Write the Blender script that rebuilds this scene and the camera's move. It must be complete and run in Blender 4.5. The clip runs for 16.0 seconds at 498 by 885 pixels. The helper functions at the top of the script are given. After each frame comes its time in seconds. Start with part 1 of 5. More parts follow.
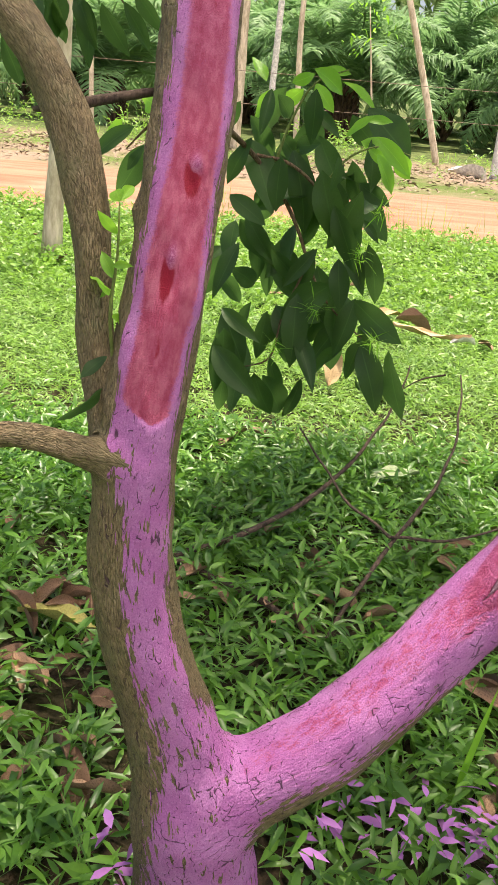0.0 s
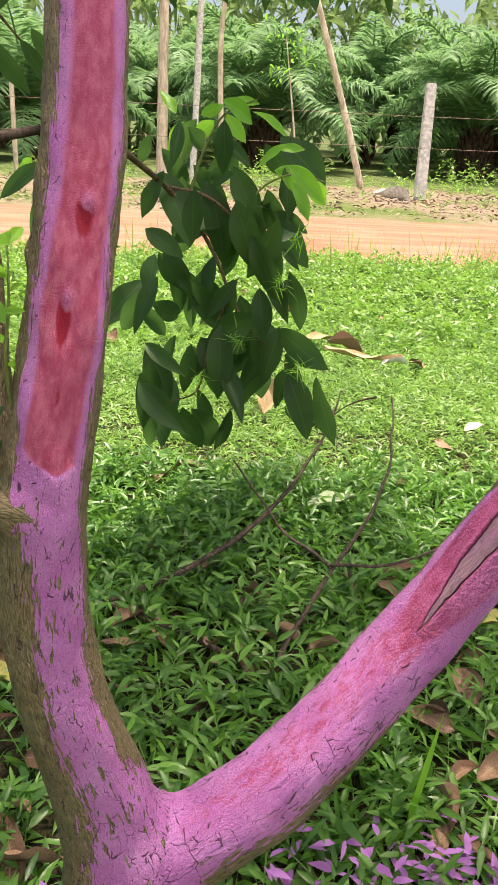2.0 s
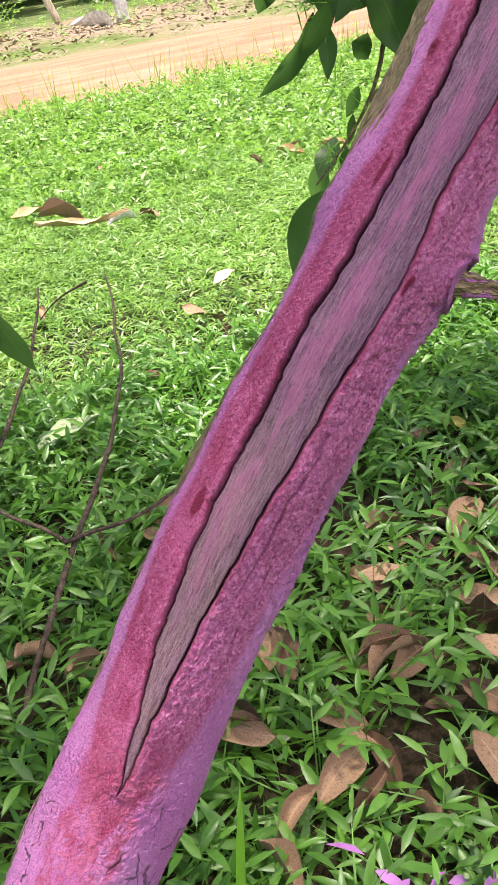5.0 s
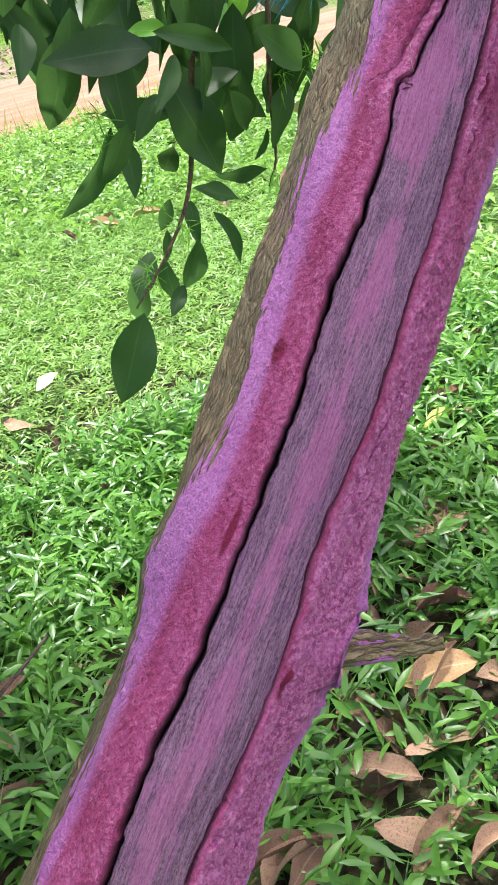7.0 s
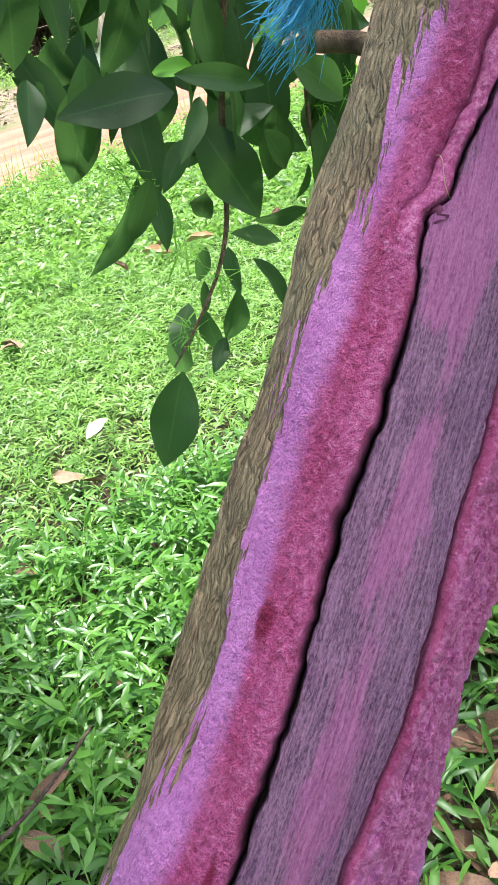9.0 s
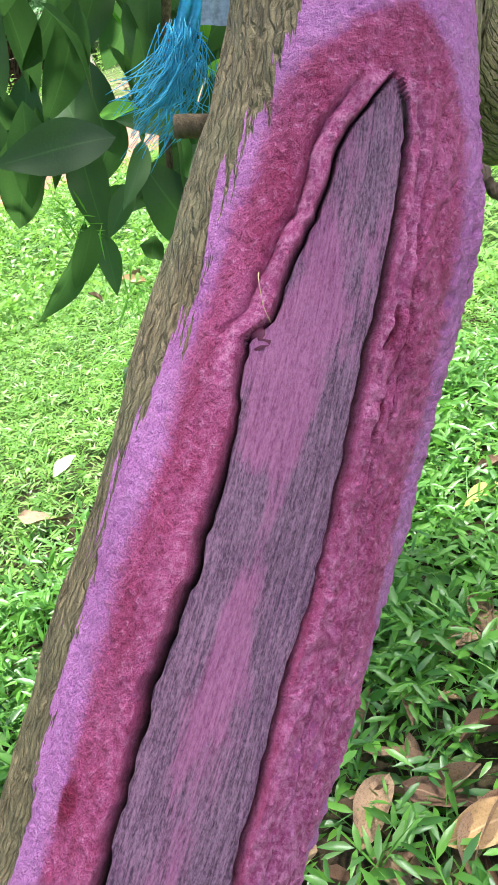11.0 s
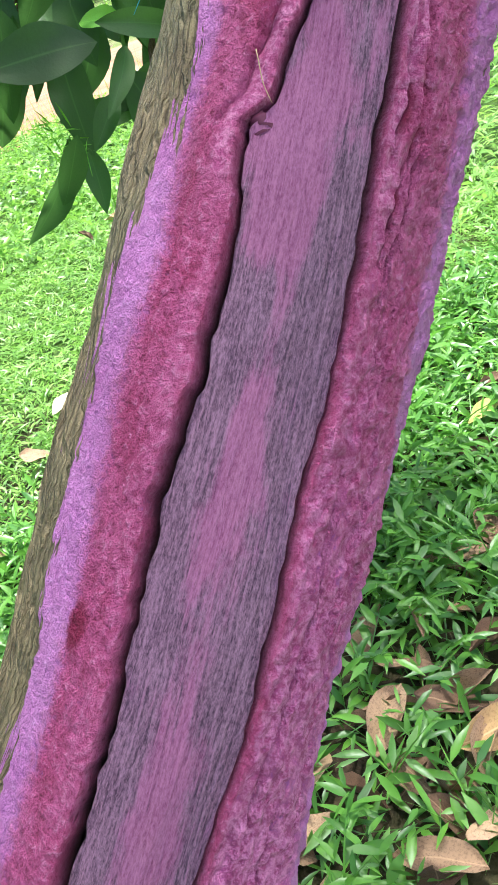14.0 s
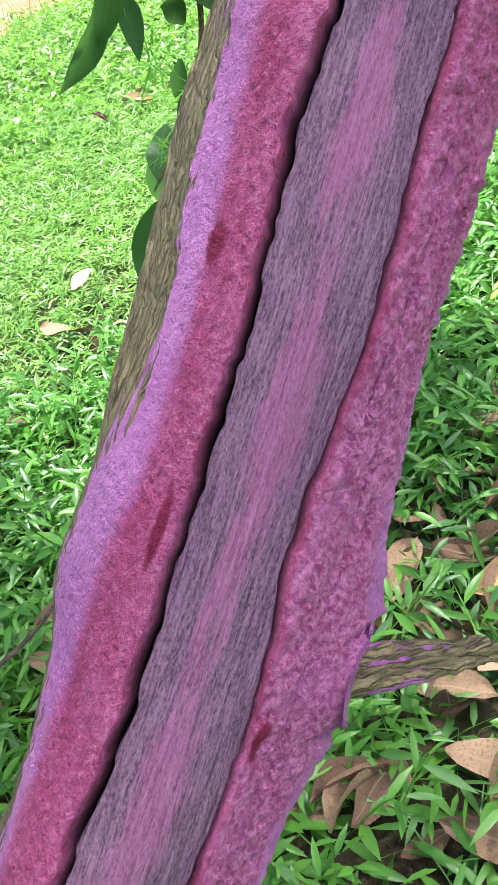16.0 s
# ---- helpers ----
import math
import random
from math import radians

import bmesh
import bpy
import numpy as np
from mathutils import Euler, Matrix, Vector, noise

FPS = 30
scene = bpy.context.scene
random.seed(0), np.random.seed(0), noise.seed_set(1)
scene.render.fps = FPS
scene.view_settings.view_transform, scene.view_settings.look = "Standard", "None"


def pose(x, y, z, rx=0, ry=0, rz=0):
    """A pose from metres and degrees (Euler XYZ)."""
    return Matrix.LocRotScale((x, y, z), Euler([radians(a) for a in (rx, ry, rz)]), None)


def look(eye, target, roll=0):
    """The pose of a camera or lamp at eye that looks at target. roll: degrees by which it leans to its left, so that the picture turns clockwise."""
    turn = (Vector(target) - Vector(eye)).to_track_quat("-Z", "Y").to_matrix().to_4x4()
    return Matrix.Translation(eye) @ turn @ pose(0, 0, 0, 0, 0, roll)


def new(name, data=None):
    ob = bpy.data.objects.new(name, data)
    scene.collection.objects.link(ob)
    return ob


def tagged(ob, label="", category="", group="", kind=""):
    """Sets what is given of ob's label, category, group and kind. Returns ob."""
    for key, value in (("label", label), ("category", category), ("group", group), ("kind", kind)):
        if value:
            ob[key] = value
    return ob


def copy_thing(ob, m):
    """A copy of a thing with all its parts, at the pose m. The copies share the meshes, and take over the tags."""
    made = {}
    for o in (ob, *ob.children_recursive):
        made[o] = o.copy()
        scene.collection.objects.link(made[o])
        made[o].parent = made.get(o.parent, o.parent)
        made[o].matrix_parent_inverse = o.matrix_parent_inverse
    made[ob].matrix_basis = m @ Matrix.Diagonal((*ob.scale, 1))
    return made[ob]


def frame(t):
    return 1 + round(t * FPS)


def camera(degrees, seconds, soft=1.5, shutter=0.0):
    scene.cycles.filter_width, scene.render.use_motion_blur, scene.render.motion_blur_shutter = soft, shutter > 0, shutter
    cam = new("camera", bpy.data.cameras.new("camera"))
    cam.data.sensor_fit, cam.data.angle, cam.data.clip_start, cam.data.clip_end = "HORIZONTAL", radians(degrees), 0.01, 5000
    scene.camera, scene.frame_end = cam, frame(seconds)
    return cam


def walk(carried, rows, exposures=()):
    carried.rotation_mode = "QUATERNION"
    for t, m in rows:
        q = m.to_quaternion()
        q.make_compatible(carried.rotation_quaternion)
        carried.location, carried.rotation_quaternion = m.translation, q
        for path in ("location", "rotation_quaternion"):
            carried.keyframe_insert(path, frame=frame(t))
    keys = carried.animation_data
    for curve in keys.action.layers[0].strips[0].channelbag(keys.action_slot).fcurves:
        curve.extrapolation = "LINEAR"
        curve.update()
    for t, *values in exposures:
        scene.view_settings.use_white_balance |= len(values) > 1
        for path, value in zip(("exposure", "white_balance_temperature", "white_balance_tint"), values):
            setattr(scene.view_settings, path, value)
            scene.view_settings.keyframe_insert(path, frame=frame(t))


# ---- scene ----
cam = camera(32.6, 16.0, 0.9)
PATH = [
    (0, (0.191, 0.055, 1.345), (0.122, 1.902, 0.581), 4.8),
    (0.5, (0.206, 0.058, 1.363), (0.147, 1.922, 0.64), 4.7),
    (1, (0.205, 0.066, 1.378), (0.139, 1.944, 0.696), 4.5),
    (1.5, (0.201, 0.079, 1.376), (0.134, 1.964, 0.711), 4.2),
    (2, (0.234, 0.106, 1.348), (0.287, 1.98, 0.651), 2.6),
    (2.5, (0.306, 0.165, 1.336), (0.575, 2.006, 0.602), -0.1),
    (3, (0.353, 0.199, 1.331), (0.765, 2.006, 0.579), -2.8),
    (3.2, (0.35, 0.214, 1.328), (0.767, 2.019, 0.575), -3.6),
    (5.3, (0.631, 0.824, 1.209), (1.081, 2.455, 0.143), -10.9),
    (5.5, (0.662, 0.858, 1.218), (1.143, 2.471, 0.139), -11.5),
    (6, (0.704, 0.932, 1.244), (1.29, 2.512, 0.167), -12.0),
    (6.5, (0.732, 0.971, 1.31), (1.435, 2.534, 0.279), -11.4),
    (7, (0.723, 1.013, 1.321), (1.493, 2.556, 0.308), -10.3),
    (7.5, (0.698, 1.042, 1.301), (1.481, 2.566, 0.27), -9.7),
    (8, (0.713, 1.091, 1.294), (1.435, 2.651, 0.27), -11.7),
    (8.2, (0.757, 1.118, 1.303), (1.454, 2.694, 0.288), -12.7),
    (10.3, (0.919, 1.175, 1.351), (1.524, 2.845, 0.43), -15.9),
    (10.5, (0.936, 1.179, 1.345), (1.562, 2.839, 0.421), -15.7),
    (11, (0.955, 1.169, 1.346), (1.627, 2.804, 0.411), -15.6),
    (11.5, (0.971, 1.169, 1.347), (1.679, 2.782, 0.4), -15.5),
    (12, (0.977, 1.179, 1.351), (1.689, 2.789, 0.401), -15.7),
    (12.5, (0.976, 1.181, 1.363), (1.696, 2.794, 0.425), -15.7),
    (13, (0.971, 1.177, 1.357), (1.676, 2.79, 0.408), -16.1),
    (13.5, (0.952, 1.17, 1.327), (1.624, 2.763, 0.32), -16.9),
    (14, (0.938, 1.173, 1.294), (1.553, 2.765, 0.252), -18.5),
    (14.5, (0.925, 1.17, 1.296), (1.507, 2.755, 0.224), -19.0),
    (15, (0.905, 1.16, 1.278), (1.45, 2.733, 0.169), -19.3),
    (15.5, (0.884, 1.154, 1.264), (1.4, 2.705, 0.111), -19.2),
    (16, (0.843, 1.129, 1.243), (1.352, 2.643, 0.04), -18.6),
]
walk(cam, [(t, look(eye, target, roll)) for t, eye, target, roll in PATH], [(0, 1.15, 6850, 20), (3.2, 1.08, 6850, 19), (5.3, 1.34, 6250, 20), (8.2, 1.38, 5650, 21), (10.3, 1.64, 5700, 11), (16, 1.64, 5600, 9)])

# ---------------------------------------------------------------- world and sun
world = bpy.data.worlds.new("world")
scene.world = world
world.use_nodes = True
wn = world.node_tree
sky = wn.nodes.new("ShaderNodeTexSky")
sky.sky_type = "NISHITA"
sky.sun_disc = False
sky.sun_elevation, sky.sun_rotation = radians(62), radians(150)
sky.air_density, sky.dust_density, sky.ozone_density = 1.0, 4.0, 1.0
wn.links.new(sky.outputs[0], wn.nodes["Background"].inputs[0])
wn.nodes["Background"].inputs[1].default_value = 0.11
sun = new("sun", bpy.data.lights.new("sun", "SUN"))
sun.data.energy, sun.data.angle, sun.data.color = 5.0, radians(6), (1.0, 0.94, 0.78)
sun.matrix_world = look((4, 12, 30), (1.5, 4, 0))


# ---------------------------------------------------------------- materials
def material(name, rough=0.6, spec=0.4):
    m = bpy.data.materials.new(name)
    m.use_nodes = True
    b = m.node_tree.nodes["Principled BSDF"]
    b.inputs["Roughness"].default_value = rough
    b.inputs["Specular IOR Level"].default_value = spec
    return m, m.node_tree, b


def node(nt, kind, **values):
    n = nt.nodes.new(kind)
    for key, v in values.items():
        if key in n.inputs:
            n.inputs[key].default_value = v
    return n


def math_node(nt, op, a, b=None, c=None, clamp=False):
    n = nt.nodes.new("ShaderNodeMath")
    n.operation, n.use_clamp = op, clamp
    for i, v in enumerate((a, b, c)):
        if v is None:
            continue
        if isinstance(v, (int, float)):
            n.inputs[i].default_value = v
        else:
            nt.links.new(v, n.inputs[i])
    return n.outputs[0]


def step(nt, v, lo, hi):
    n = nt.nodes.new("ShaderNodeMapRange")
    n.interpolation_type = "SMOOTHSTEP"
    nt.links.new(v, n.inputs["Value"])
    n.inputs["From Min"].default_value, n.inputs["From Max"].default_value = lo, hi
    return n.outputs["Result"]


def mix(nt, f, a, b, blend="MIX"):
    n = nt.nodes.new("ShaderNodeMix")
    n.data_type, n.blend_type = "RGBA", blend
    for sock, v in ((n.inputs["Factor"], f), (n.inputs["A"], a), (n.inputs["B"], b)):
        if isinstance(v, (int, float)):
            sock.default_value = v
        elif isinstance(v, tuple):
            sock.default_value = (*v, 1)
        else:
            nt.links.new(v, sock)
    return [o for o in n.outputs if o.type == "RGBA"][0]


def attribute(nt, name):
    n = nt.nodes.new("ShaderNodeAttribute")
    n.attribute_name = name
    return n


def noise_tex(nt, vec, scale, detail=4, rough=0.6, stretch=None, distort=0.0):
    if stretch:
        mp = nt.nodes.new("ShaderNodeMapping")
        mp.inputs["Scale"].default_value = stretch
        nt.links.new(vec, mp.inputs["Vector"])
        vec = mp.outputs[0]
    n = node(nt, "ShaderNodeTexNoise", Scale=scale, Detail=detail, Roughness=rough, Distortion=distort)
    nt.links.new(vec, n.inputs["Vector"])
    return n.outputs["Fac"]


def voronoi_edge(nt, vec, scale, stretch=None):
    if stretch:
        mp = nt.nodes.new("ShaderNodeMapping")
        mp.inputs["Scale"].default_value = stretch
        nt.links.new(vec, mp.inputs["Vector"])
        vec = mp.outputs[0]
    n = node(nt, "ShaderNodeTexVoronoi", Scale=scale)
    n.feature = "DISTANCE_TO_EDGE"
    nt.links.new(vec, n.inputs["Vector"])
    return n.outputs["Distance"]


def bump(nt, b, height, strength, distance):
    n = node(nt, "ShaderNodeBump", Strength=strength, Distance=distance)
    nt.links.new(height, n.inputs["Height"])
    nt.links.new(n.outputs[0], b.inputs["Normal"])


def painted_bark():
    """Bark, the lilac and crimson wound paint brushed over it, and the bared wood."""
    m, nt, b = material("painted_bark", 0.7, 0.3)
    M = lambda op, x, y=None, z=None: math_node(nt, op, x, y, z)
    T = lambda name: attribute(nt, name).outputs["Fac"]
    at = attribute(nt, "stem").outputs["Vector"]
    lil, crim, wood, red, blotch, warm, peek, cleft_shade = (T(k) for k in ("lilac", "crimson", "wood", "dark_red", "blotch", "warm", "peek", "cleft_shade"))
    solid = nt.nodes.new("ShaderNodeTexCoord").outputs["Object"]

    def warped(scale, amount):
        w = nt.nodes.new("ShaderNodeVectorMath")
        w.operation = "MULTIPLY_ADD"
        wobble = node(nt, "ShaderNodeTexNoise", Scale=scale, Detail=3.0)
        nt.links.new(at, wobble.inputs["Vector"])
        nt.links.new(wobble.outputs["Color"], w.inputs[0])
        w.inputs[1].default_value = (amount, amount, 0.0)
        nt.links.new(at, w.inputs[2])
        return w.outputs[0]

    fine = noise_tex(nt, solid, 480, 4, 0.65)
    grain = noise_tex(nt, at, 420, 6, 0.75, (1.0, 0.2, 1.0))
    mid = noise_tex(nt, at, 60, 5, 0.6, (1.0, 0.45, 1.0))
    broad = noise_tex(nt, at, 14, 4, 0.55)
    streak = noise_tex(nt, at, 75, 5, 0.7, (1.0, 0.09, 1.0), 0.4)
    finger = noise_tex(nt, at, 300, 3, 0.6, (1.0, 0.06, 1.0), 0.3)
    patch = noise_tex(nt, at, 90, 4, 0.6, (1.0, 0.35, 1.0))
    clump = noise_tex(nt, solid, 320, 5, 0.75)
    crumb = noise_tex(nt, solid, 900, 3, 0.65)
    crack = voronoi_edge(nt, warped(55.0, 0.012), 62, (1.0, 0.42, 1.0))
    plates = voronoi_edge(nt, warped(40.0, 0.02), 40, (1.0, 0.6, 1.0))
    ridges = voronoi_edge(nt, warped(120.0, 0.006), 330, (1.0, 0.16, 1.0))
    # bark
    c = mix(nt, step(nt, grain, 0.36, 0.62), (0.105, 0.076, 0.035), (0.27, 0.205, 0.105))
    c = mix(nt, M("MULTIPLY", step(nt, broad, 0.45, 0.75), 0.55), c, (0.17, 0.165, 0.08))
    c = mix(nt, M("MULTIPLY", step(nt, fine, 0.58, 0.72), 0.6), c, (0.36, 0.29, 0.17))
    c = mix(nt, M("MULTIPLY", M("MULTIPLY", step(nt, ridges, 0.07, 0.01), step(nt, patch, 0.4, 0.6)), 0.6), c, (0.05, 0.037, 0.018))
    c = mix(nt, M("MULTIPLY", step(nt, mid, 0.44, 0.34), 0.45), c, (0.075, 0.055, 0.028))
    bark = c
    # lilac paint, missing in the furrows near its border
    rag = M("ADD", M("MULTIPLY_ADD", mid, 0.024, -0.012), M("MULTIPLY_ADD", M("ADD", streak, M("MULTIPLY", finger, 1.0)), 0.042, -0.042))
    rag = M("MULTIPLY", rag, M("MULTIPLY_ADD", blotch, 1.5, 1.0))
    fissure = noise_tex(nt, at, 130, 3, 0.55, (1.0, 0.2, 1.0), 0.5)
    gone = step(nt, M("ADD", fissure, M("MULTIPLY", peek, 0.2)), 0.655, 0.675)
    gone = M("MULTIPLY", gone, step(nt, peek, 0.03, 0.12))
    lil_mask = M("MULTIPLY", step(nt, M("ADD", lil, rag), -0.0006, 0.0009), M("SUBTRACT", 1.0, gone))
    lilac = mix(nt, step(nt, broad, 0.35, 0.7), (0.53, 0.17, 0.45), (0.62, 0.25, 0.55))
    lilac = mix(nt, M("MULTIPLY", step(nt, clump, 0.54, 0.68), 0.6), lilac, (0.70, 0.37, 0.68))
    # low spots of the lilac relief coloured darker, as painted shade
    lilac = mix(nt, M("MULTIPLY", step(nt, clump, 0.47, 0.34), 0.55), lilac, (0.27, 0.06, 0.27))
    lilac = mix(nt, M("MULTIPLY", step(nt, crumb, 0.44, 0.30), 0.3), lilac, (0.22, 0.05, 0.23))
    lilac = mix(nt, M("MULTIPLY", step(nt, grain, 0.46, 0.33), 0.5), lilac, (0.20, 0.05, 0.21))
    c = mix(nt, lil_mask, c, lilac)
    # crimson paint
    rag2 = M("ADD", M("MULTIPLY_ADD", mid, 0.014, -0.007), M("MULTIPLY_ADD", clump, 0.018, -0.009))
    patchy = M("MULTIPLY", M("ADD", M("MULTIPLY_ADD", broad, 0.05, -0.028), M("MULTIPLY_ADD", patch, 0.06, -0.03)), blotch)
    edge_in = M("ADD", crim, M("ADD", rag2, patchy))
    tight, loose = step(nt, edge_in, -0.004, 0.005), step(nt, edge_in, -0.022, 0.018)
    crim_mask = M("ADD", M("MULTIPLY", tight, M("SUBTRACT", 1.0, blotch)), M("MULTIPLY", loose, blotch))
    crimson = mix(nt, step(nt, mid, 0.3, 0.7), (0.37, 0.040, 0.135), (0.50, 0.11, 0.265))
    # grain tops lightened and pits darkened: highlight and shade put into the crimson
    crimson = mix(nt, M("MULTIPLY", step(nt, clump, 0.53, 0.68), 0.65), crimson, (0.63, 0.24, 0.42))
    crimson = mix(nt, M("MULTIPLY", step(nt, clump, 0.48, 0.34), 0.75), crimson, (0.19, 0.010, 0.055))
    crimson = mix(nt, M("MULTIPLY", step(nt, crumb, 0.45, 0.30), 0.6), crimson, (0.15, 0.010, 0.045))
    crimson = mix(nt, M("MULTIPLY", step(nt, streak, 0.5, 0.75), 0.45), crimson, (0.27, 0.018, 0.06))
    crimson = mix(nt, warm, crimson, mix(nt, step(nt, mid, 0.35, 0.68), (0.47, 0.062, 0.125), (0.62, 0.16, 0.23)))
    crimson = mix(nt, T("pink"), crimson, mix(nt, step(nt, clump, 0.36, 0.64), (0.33, 0.045, 0.17), (0.74, 0.28, 0.54)))
    covered = step(nt, M("ADD", T("cover"), M("ADD", M("MULTIPLY_ADD", clump, 1.3, -0.65), M("MULTIPLY_ADD", patch, 1.0, -0.5))), 0.5, 0.78)
    c = mix(nt, M("MULTIPLY", crim_mask, covered), c, crimson)
    c = mix(nt, M("MULTIPLY", T("lip"), 0.85), c, mix(nt, step(nt, clump, 0.42, 0.6), (0.48, 0.09, 0.25), (0.70, 0.26, 0.46)))
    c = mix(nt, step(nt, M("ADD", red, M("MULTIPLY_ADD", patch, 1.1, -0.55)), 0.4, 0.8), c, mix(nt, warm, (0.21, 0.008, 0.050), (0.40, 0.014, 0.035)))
    # bared wood with paint washed over it
    fibre = noise_tex(nt, at, 1300, 5, 0.8, (1.0, 0.3, 1.0))
    cord = noise_tex(nt, at, 700, 5, 0.75, (1.0, 0.07, 1.0), 0.6)
    tone = noise_tex(nt, at, 70, 5, 0.65, (1.0, 0.25, 1.0), 0.3)
    wash = M("MULTIPLY_ADD", T("centre"), 0.24, M("MULTIPLY_ADD", M("ADD", M("MULTIPLY", tone, 0.75), M("MULTIPLY", cord, 0.25)), 0.75, 0.0))
    fibres = M("ADD", M("MULTIPLY", fibre, 0.55), M("MULTIPLY", cord, 0.45))
    w = mix(nt, step(nt, fibres, 0.38, 0.62), (0.080, 0.036, 0.075), (0.47, 0.25, 0.38))
    w = mix(nt, M("MULTIPLY", step(nt, tone, 0.53, 0.66), 0.55), w, mix(nt, step(nt, fibres, 0.4, 0.6), (0.05, 0.028, 0.075), (0.20, 0.12, 0.23)))
    w = mix(nt, M("MULTIPLY", step(nt, wash, 0.41, 0.53), 0.8), w, mix(nt, step(nt, fibres, 0.36, 0.6), (0.36, 0.085, 0.22), (0.58, 0.21, 0.41)))
    w = mix(nt, M("MULTIPLY", T("weathered"), M("MULTIPLY_ADD", step(nt, tone, 0.38, 0.6), -0.35, 0.75)), w, mix(nt, step(nt, fibres, 0.38, 0.62), (0.15, 0.085, 0.08), (0.47, 0.31, 0.31)))
    # pits of the grain darkened further, their shade put into the colour
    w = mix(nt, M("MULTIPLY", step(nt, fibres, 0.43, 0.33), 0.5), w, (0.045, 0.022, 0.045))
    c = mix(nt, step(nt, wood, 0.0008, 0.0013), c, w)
    # near black inside the cleft, the shade of its depth put into the colour
    c = mix(nt, cleft_shade, c, mix(nt, step(nt, cord, 0.4, 0.6), (0.012, 0.008, 0.008), (0.035, 0.02, 0.018)))
    # open cracks
    deep = M("MULTIPLY", step(nt, crack, 0.034, 0.008), step(nt, patch, 0.54, 0.60))
    deep = M("MAXIMUM", deep, M("MULTIPLY", M("MULTIPLY", step(nt, plates, 0.026, 0.006), blotch), step(nt, mid, 0.48, 0.53)))
    deep = M("MULTIPLY", M("MULTIPLY", deep, step(nt, crim, 0.0, -0.004)), step(nt, wood, 0.001, -0.002))
    deep = M("MULTIPLY", deep, step(nt, warm, 0.15, 0.3))
    c = mix(nt, M("MULTIPLY", deep, 0.85), c, (0.06, 0.025, 0.04))
    nt.links.new(c, b.inputs["Base Color"])
    on_wood = step(nt, wood, -0.001, 0.002)
    off_wood = M("SUBTRACT", 1.0, on_wood)
    paint = M("MULTIPLY", M("MAXIMUM", crim_mask, lil_mask), off_wood)
    bare = M("MULTIPLY", M("SUBTRACT", 1.0, M("MAXIMUM", crim_mask, lil_mask)), off_wood)
    h = M("ADD", M("MULTIPLY", fine, 0.4), M("MULTIPLY", grain, 0.6))
    h = M("ADD", h, M("MULTIPLY", M("MULTIPLY", fibres, on_wood), 1.9))
    h = M("ADD", h, M("MULTIPLY", lil_mask, 0.3))
    h = M("SUBTRACT", h, M("MULTIPLY", deep, 0.9))
    h = M("ADD", h, M("MULTIPLY", M("MULTIPLY", step(nt, ridges, 0.0, 0.16), bare), 0.7))
    h = M("ADD", h, M("MULTIPLY", M("ADD", M("MULTIPLY", clump, 2.0), M("MULTIPLY", crumb, 0.5)), paint))
    bump(nt, b, h, 1.0, 0.0034)
    return m


def plain_bark(name, dark, light, scale=90):
    m, nt, b = material(name, 0.85, 0.2)
    co = nt.nodes.new("ShaderNodeTexCoord").outputs["Object"]
    g = noise_tex(nt, co, scale, 6, 0.7, (1.0, 1.0, 0.25))
    f = noise_tex(nt, co, scale * 0.2, 4, 0.6)
    c = mix(nt, step(nt, g, 0.33, 0.68), dark, light)
    c = mix(nt, math_node(nt, "MULTIPLY", step(nt, f, 0.5, 0.7), 0.5), c, tuple(1.3 * v for v in light))
    nt.links.new(c, b.inputs["Base Color"])
    bump(nt, b, g, 0.8, 0.01)
    return m


def leaf_material(name, dark, light, rough=0.35, trans=0.3, spec=0.5, veins=0.0):
    """Leaf blades: each blade differs a little, light shows through."""
    m, nt, b = material(name, rough, spec)
    geo = nt.nodes.new("ShaderNodeNewGeometry")
    rnd = math_node(nt, "FRACT", math_node(nt, "ADD", geo.outputs["Random Per Island"], nt.nodes.new("ShaderNodeObjectInfo").outputs["Random"]))
    co = nt.nodes.new("ShaderNodeTexCoord").outputs["Object"]
    big = noise_tex(nt, co, 1.7, 3, 0.5)
    small = noise_tex(nt, co, 45, 4, 0.6)
    c = mix(nt, rnd, dark, light)
    c = mix(nt, math_node(nt, "MULTIPLY", step(nt, big, 0.35, 0.7), 0.45), c, light)
    c = mix(nt, math_node(nt, "MULTIPLY", step(nt, small, 0.45, 0.75), 0.3), c, tuple(0.6 * v for v in dark))
    if veins:
        rib = attribute(nt, "rib").outputs["Fac"]
        c = mix(nt, math_node(nt, "MULTIPLY", step(nt, rib, 0.93, 1.0), veins), c, tuple(min(1, 1.9 * v) for v in light))
    nt.links.new(c, b.inputs["Base Color"])
    t = nt.nodes.new("ShaderNodeBsdfTranslucent")
    tc = mix(nt, 0.5, c, tuple(min(1, 2.2 * v) for v in light))
    nt.links.new(tc, t.inputs["Color"])
    ms = nt.nodes.new("ShaderNodeMixShader")
    ms.inputs[0].default_value = trans
    nt.links.new(b.outputs[0], ms.inputs[1])
    nt.links.new(t.outputs[0], ms.inputs[2])
    nt.links.new(ms.outputs[0], nt.nodes["Material Output"].inputs["Surface"])
    bump(nt, b, small, 0.25, 0.003)
    return m


